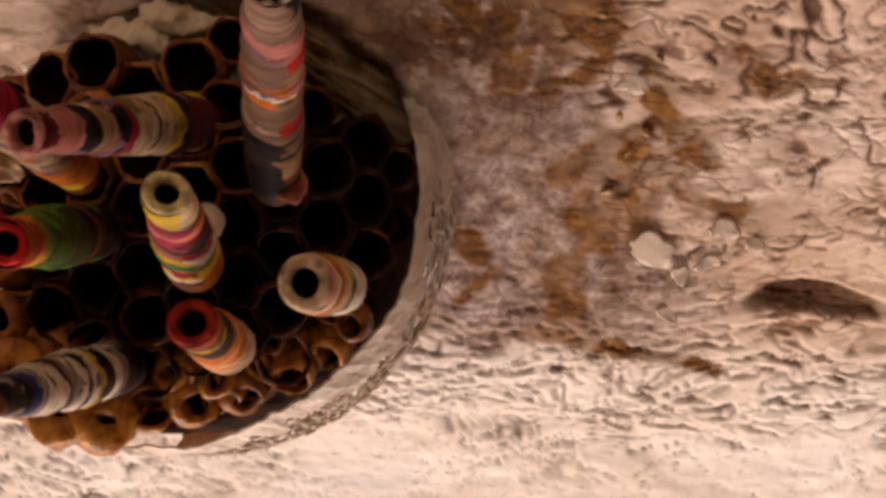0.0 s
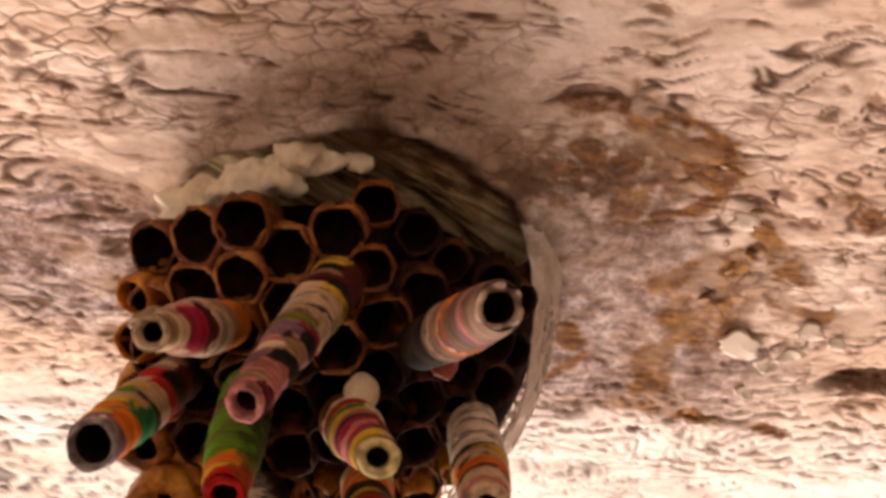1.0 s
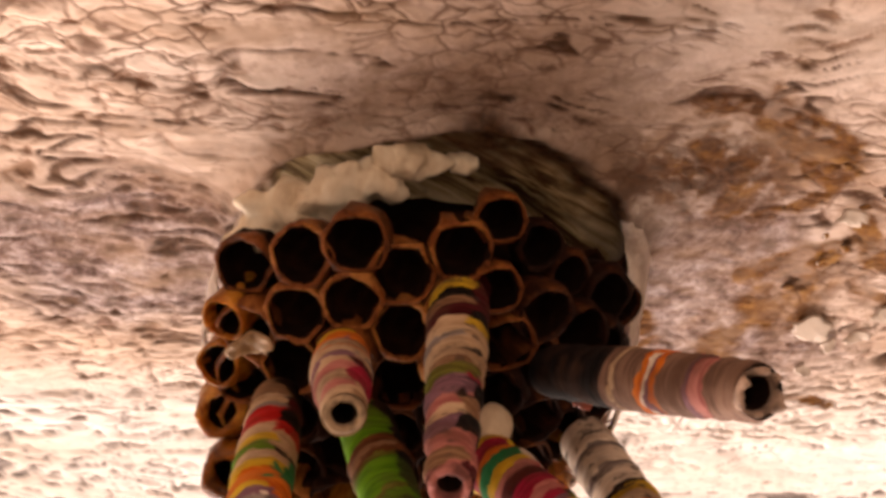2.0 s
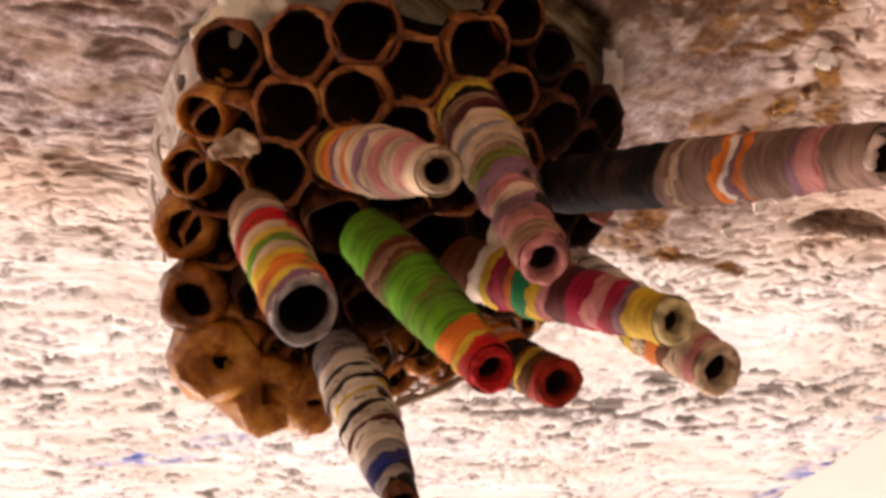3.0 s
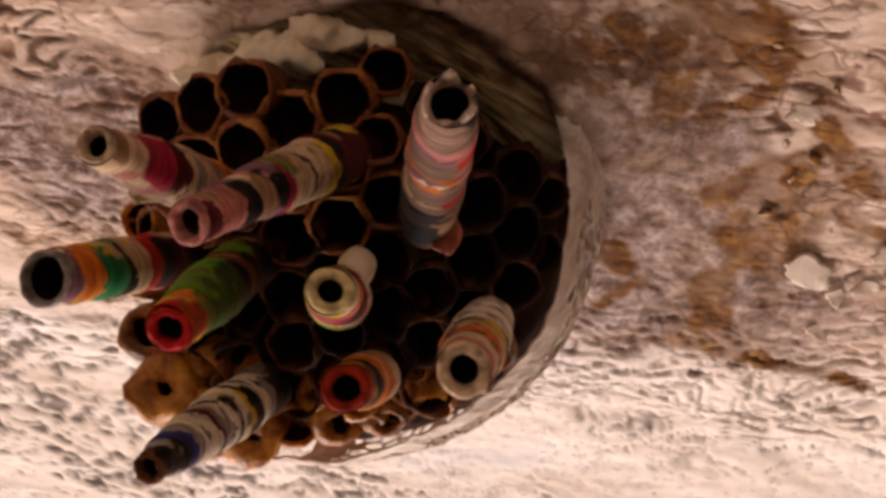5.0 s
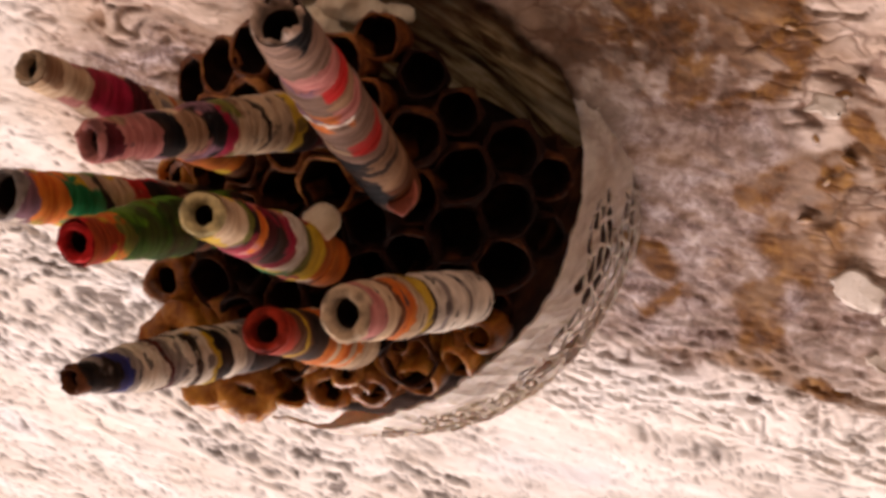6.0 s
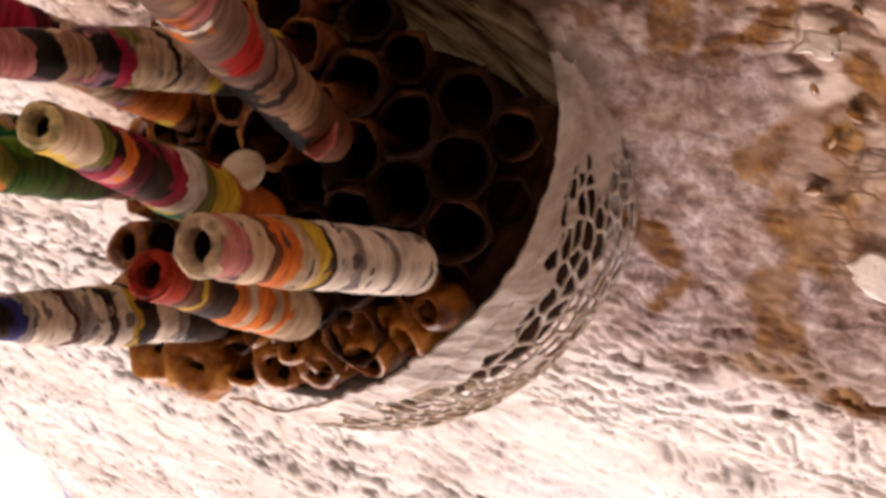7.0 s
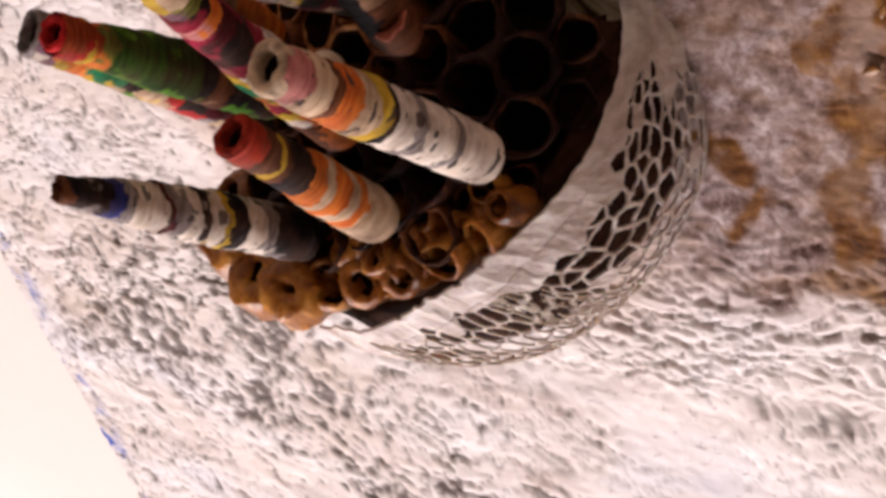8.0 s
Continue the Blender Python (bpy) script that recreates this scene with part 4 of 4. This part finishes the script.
def scraps():
    bm = bmesh.new()
    blob(bm, mm(-26.8, 70.5, 29), (0.0019, 0.0019, 0.0024), 3, 0.08, 3)
    thing("paper_bead", bm, CRUST, "small pale rounded paper bead beside a tube", "paper bead")
    # a folded scrap at the foot of the long tube, and a torn papery flap on the comb
    for name, place, size, tint, label, seed in (("paper_scrap", (-18.6, 67.2, 25.2), (3.2, 1.6), (0.45, 0.11, 0.06), "folded scrap of faded red paper on the comb", 3),
                                                 ("paper_flap", (-52.0, 71.5, 19.5), (2.6, 1.5), (0.46, 0.29, 0.15), "torn tan flap of nest paper", 8),
                                                 ("paper_flap", (-49.5, 76.5, 25.5), (2.0, 1.3), (0.42, 0.25, 0.12), "torn tan flap of nest paper", 14)):
        bm = bmesh.new()
        rows = []
        for a in range(13):
            row = []
            for b in range(9):
                u, v = a / 6 - 1, b / 4 - 1
                w = (1 - 0.3 * abs(u * v)) * (1 + 0.2 * noise.noise(Vector((u * 1.2, v * 1.2, seed))))
                row.append(bm.verts.new((u * w * size[0] / 1000, v * w * size[1] / 1000, (0.9 * abs(u + 0.2) + 0.5 * noise.noise(Vector((u * 2, v * 2, seed + 4)))) * 0.0012)))
            rows.append(row)
        for a in range(12):
            for b in range(8):
                bm.faces.new((rows[a][b], rows[a + 1][b], rows[a + 1][b + 1], rows[a][b + 1]))
        ob = thing(name, bm, nest_paper("scrap_paper", tuple(c * 0.4 for c in tint), tint, tuple(min(0.8, c * 1.3) for c in tint), 0.55), label, "paper scrap")
        ob.matrix_world = Matrix.Translation(mm(*place)) @ Matrix((ACROSS, ALONG, OUT)).transposed().to_4x4() @ pose(0, 0, 0, 12, -15, seed * 23)
        ob.modifiers.new("thickness", "SOLIDIFY").thickness = 0.0003
    # flakes of paint that stand off the beam
    for k, (x, y, sx, sy, turn) in enumerate(((23.4, 95.5, 3.4, 2.2, 30), (32, 91.6, 2.4, 1.3, 10), (27, 99.5, 1.6, 1.2, 60), (30.5, 97.5, 2.0, 0.9, -20), (36, 94, 1.5, 0.8, 15), (18, 70, 2.2, 1.0, 0), (26, 107, 1.8, 0.9, 40))):
        bm = bmesh.new()
        n = 10
        grid = []
        for a in range(n + 1):
            row = []
            for b in range(n + 1):
                u, v = 2 * a / n - 1, 2 * b / n - 1
                q = u * math.sqrt(1 - v * v / 2), v * math.sqrt(1 - u * u / 2)
                w = 1 + 0.42 * noise.noise(Vector((q[0] * 1.6, q[1] * 1.6, k * 5.3 + 0.4)))
                row.append(bm.verts.new((q[0] * sx * w / 1000, q[1] * sy * w / 1000, -(0.9 * q[0] ** 2 + 0.5 * q[1]) * 0.0007)))
            grid.append(row)
        for a in range(n):
            for b in range(n):
                bm.faces.new((grid[a][b], grid[a + 1][b], grid[a + 1][b + 1], grid[a][b + 1]))
        ob = thing("paint_flake", bm, FLAKE, "curled flake of pale paint lifting off the beam", "paint flake", "loose paint flakes")
        ob.matrix_world = Matrix.Translation(mm(x, y, 1.0)) @ pose(0, 0, 0, 0, 0, turn)
        s = ob.modifiers.new("thickness", "SOLIDIFY")
        s.thickness = 0.00035


scraps()


def glint_beads():
    """Shiny brown beads added on the stained paint, to stand for its glints."""
    amber = Mat("brown_glint", 0.3, 0.0, 0.4)
    w = amber.coords()
    amber.colour(amber.ramp(amber.noise(w, 500, 3), [(0.35, (0.07, 0.022, 0.004)), (0.65, (0.26, 0.12, 0.025))]))
    for k, (x, y, r) in enumerate(((19.5, 69, 1.1), (20.5, 77.5, 1.3), (17, 75, 0.9), (18.5, 80.5, 1.0), (16.5, 86.5, 1.2), (14, 61.5, 1.0), (21, 67, 0.8), (28, 103, 0.9))):
        bm = bmesh.new()
        blob(bm, (0, 0, 0), (r * 0.00075, r * 0.00045, r * 0.00026), 80 + k, 0.35, 3, 0.9)
        ob = thing("glint_bead", bm, amber.m, "shiny brown bead added to the beam for a glint", "resin drop", "resin drops on the beam")
        ob.matrix_world = Matrix.Translation(mm(x, y, 0.35)) @ pose(0, 0, 0, 0, 0, 40 * k)


glint_beads()
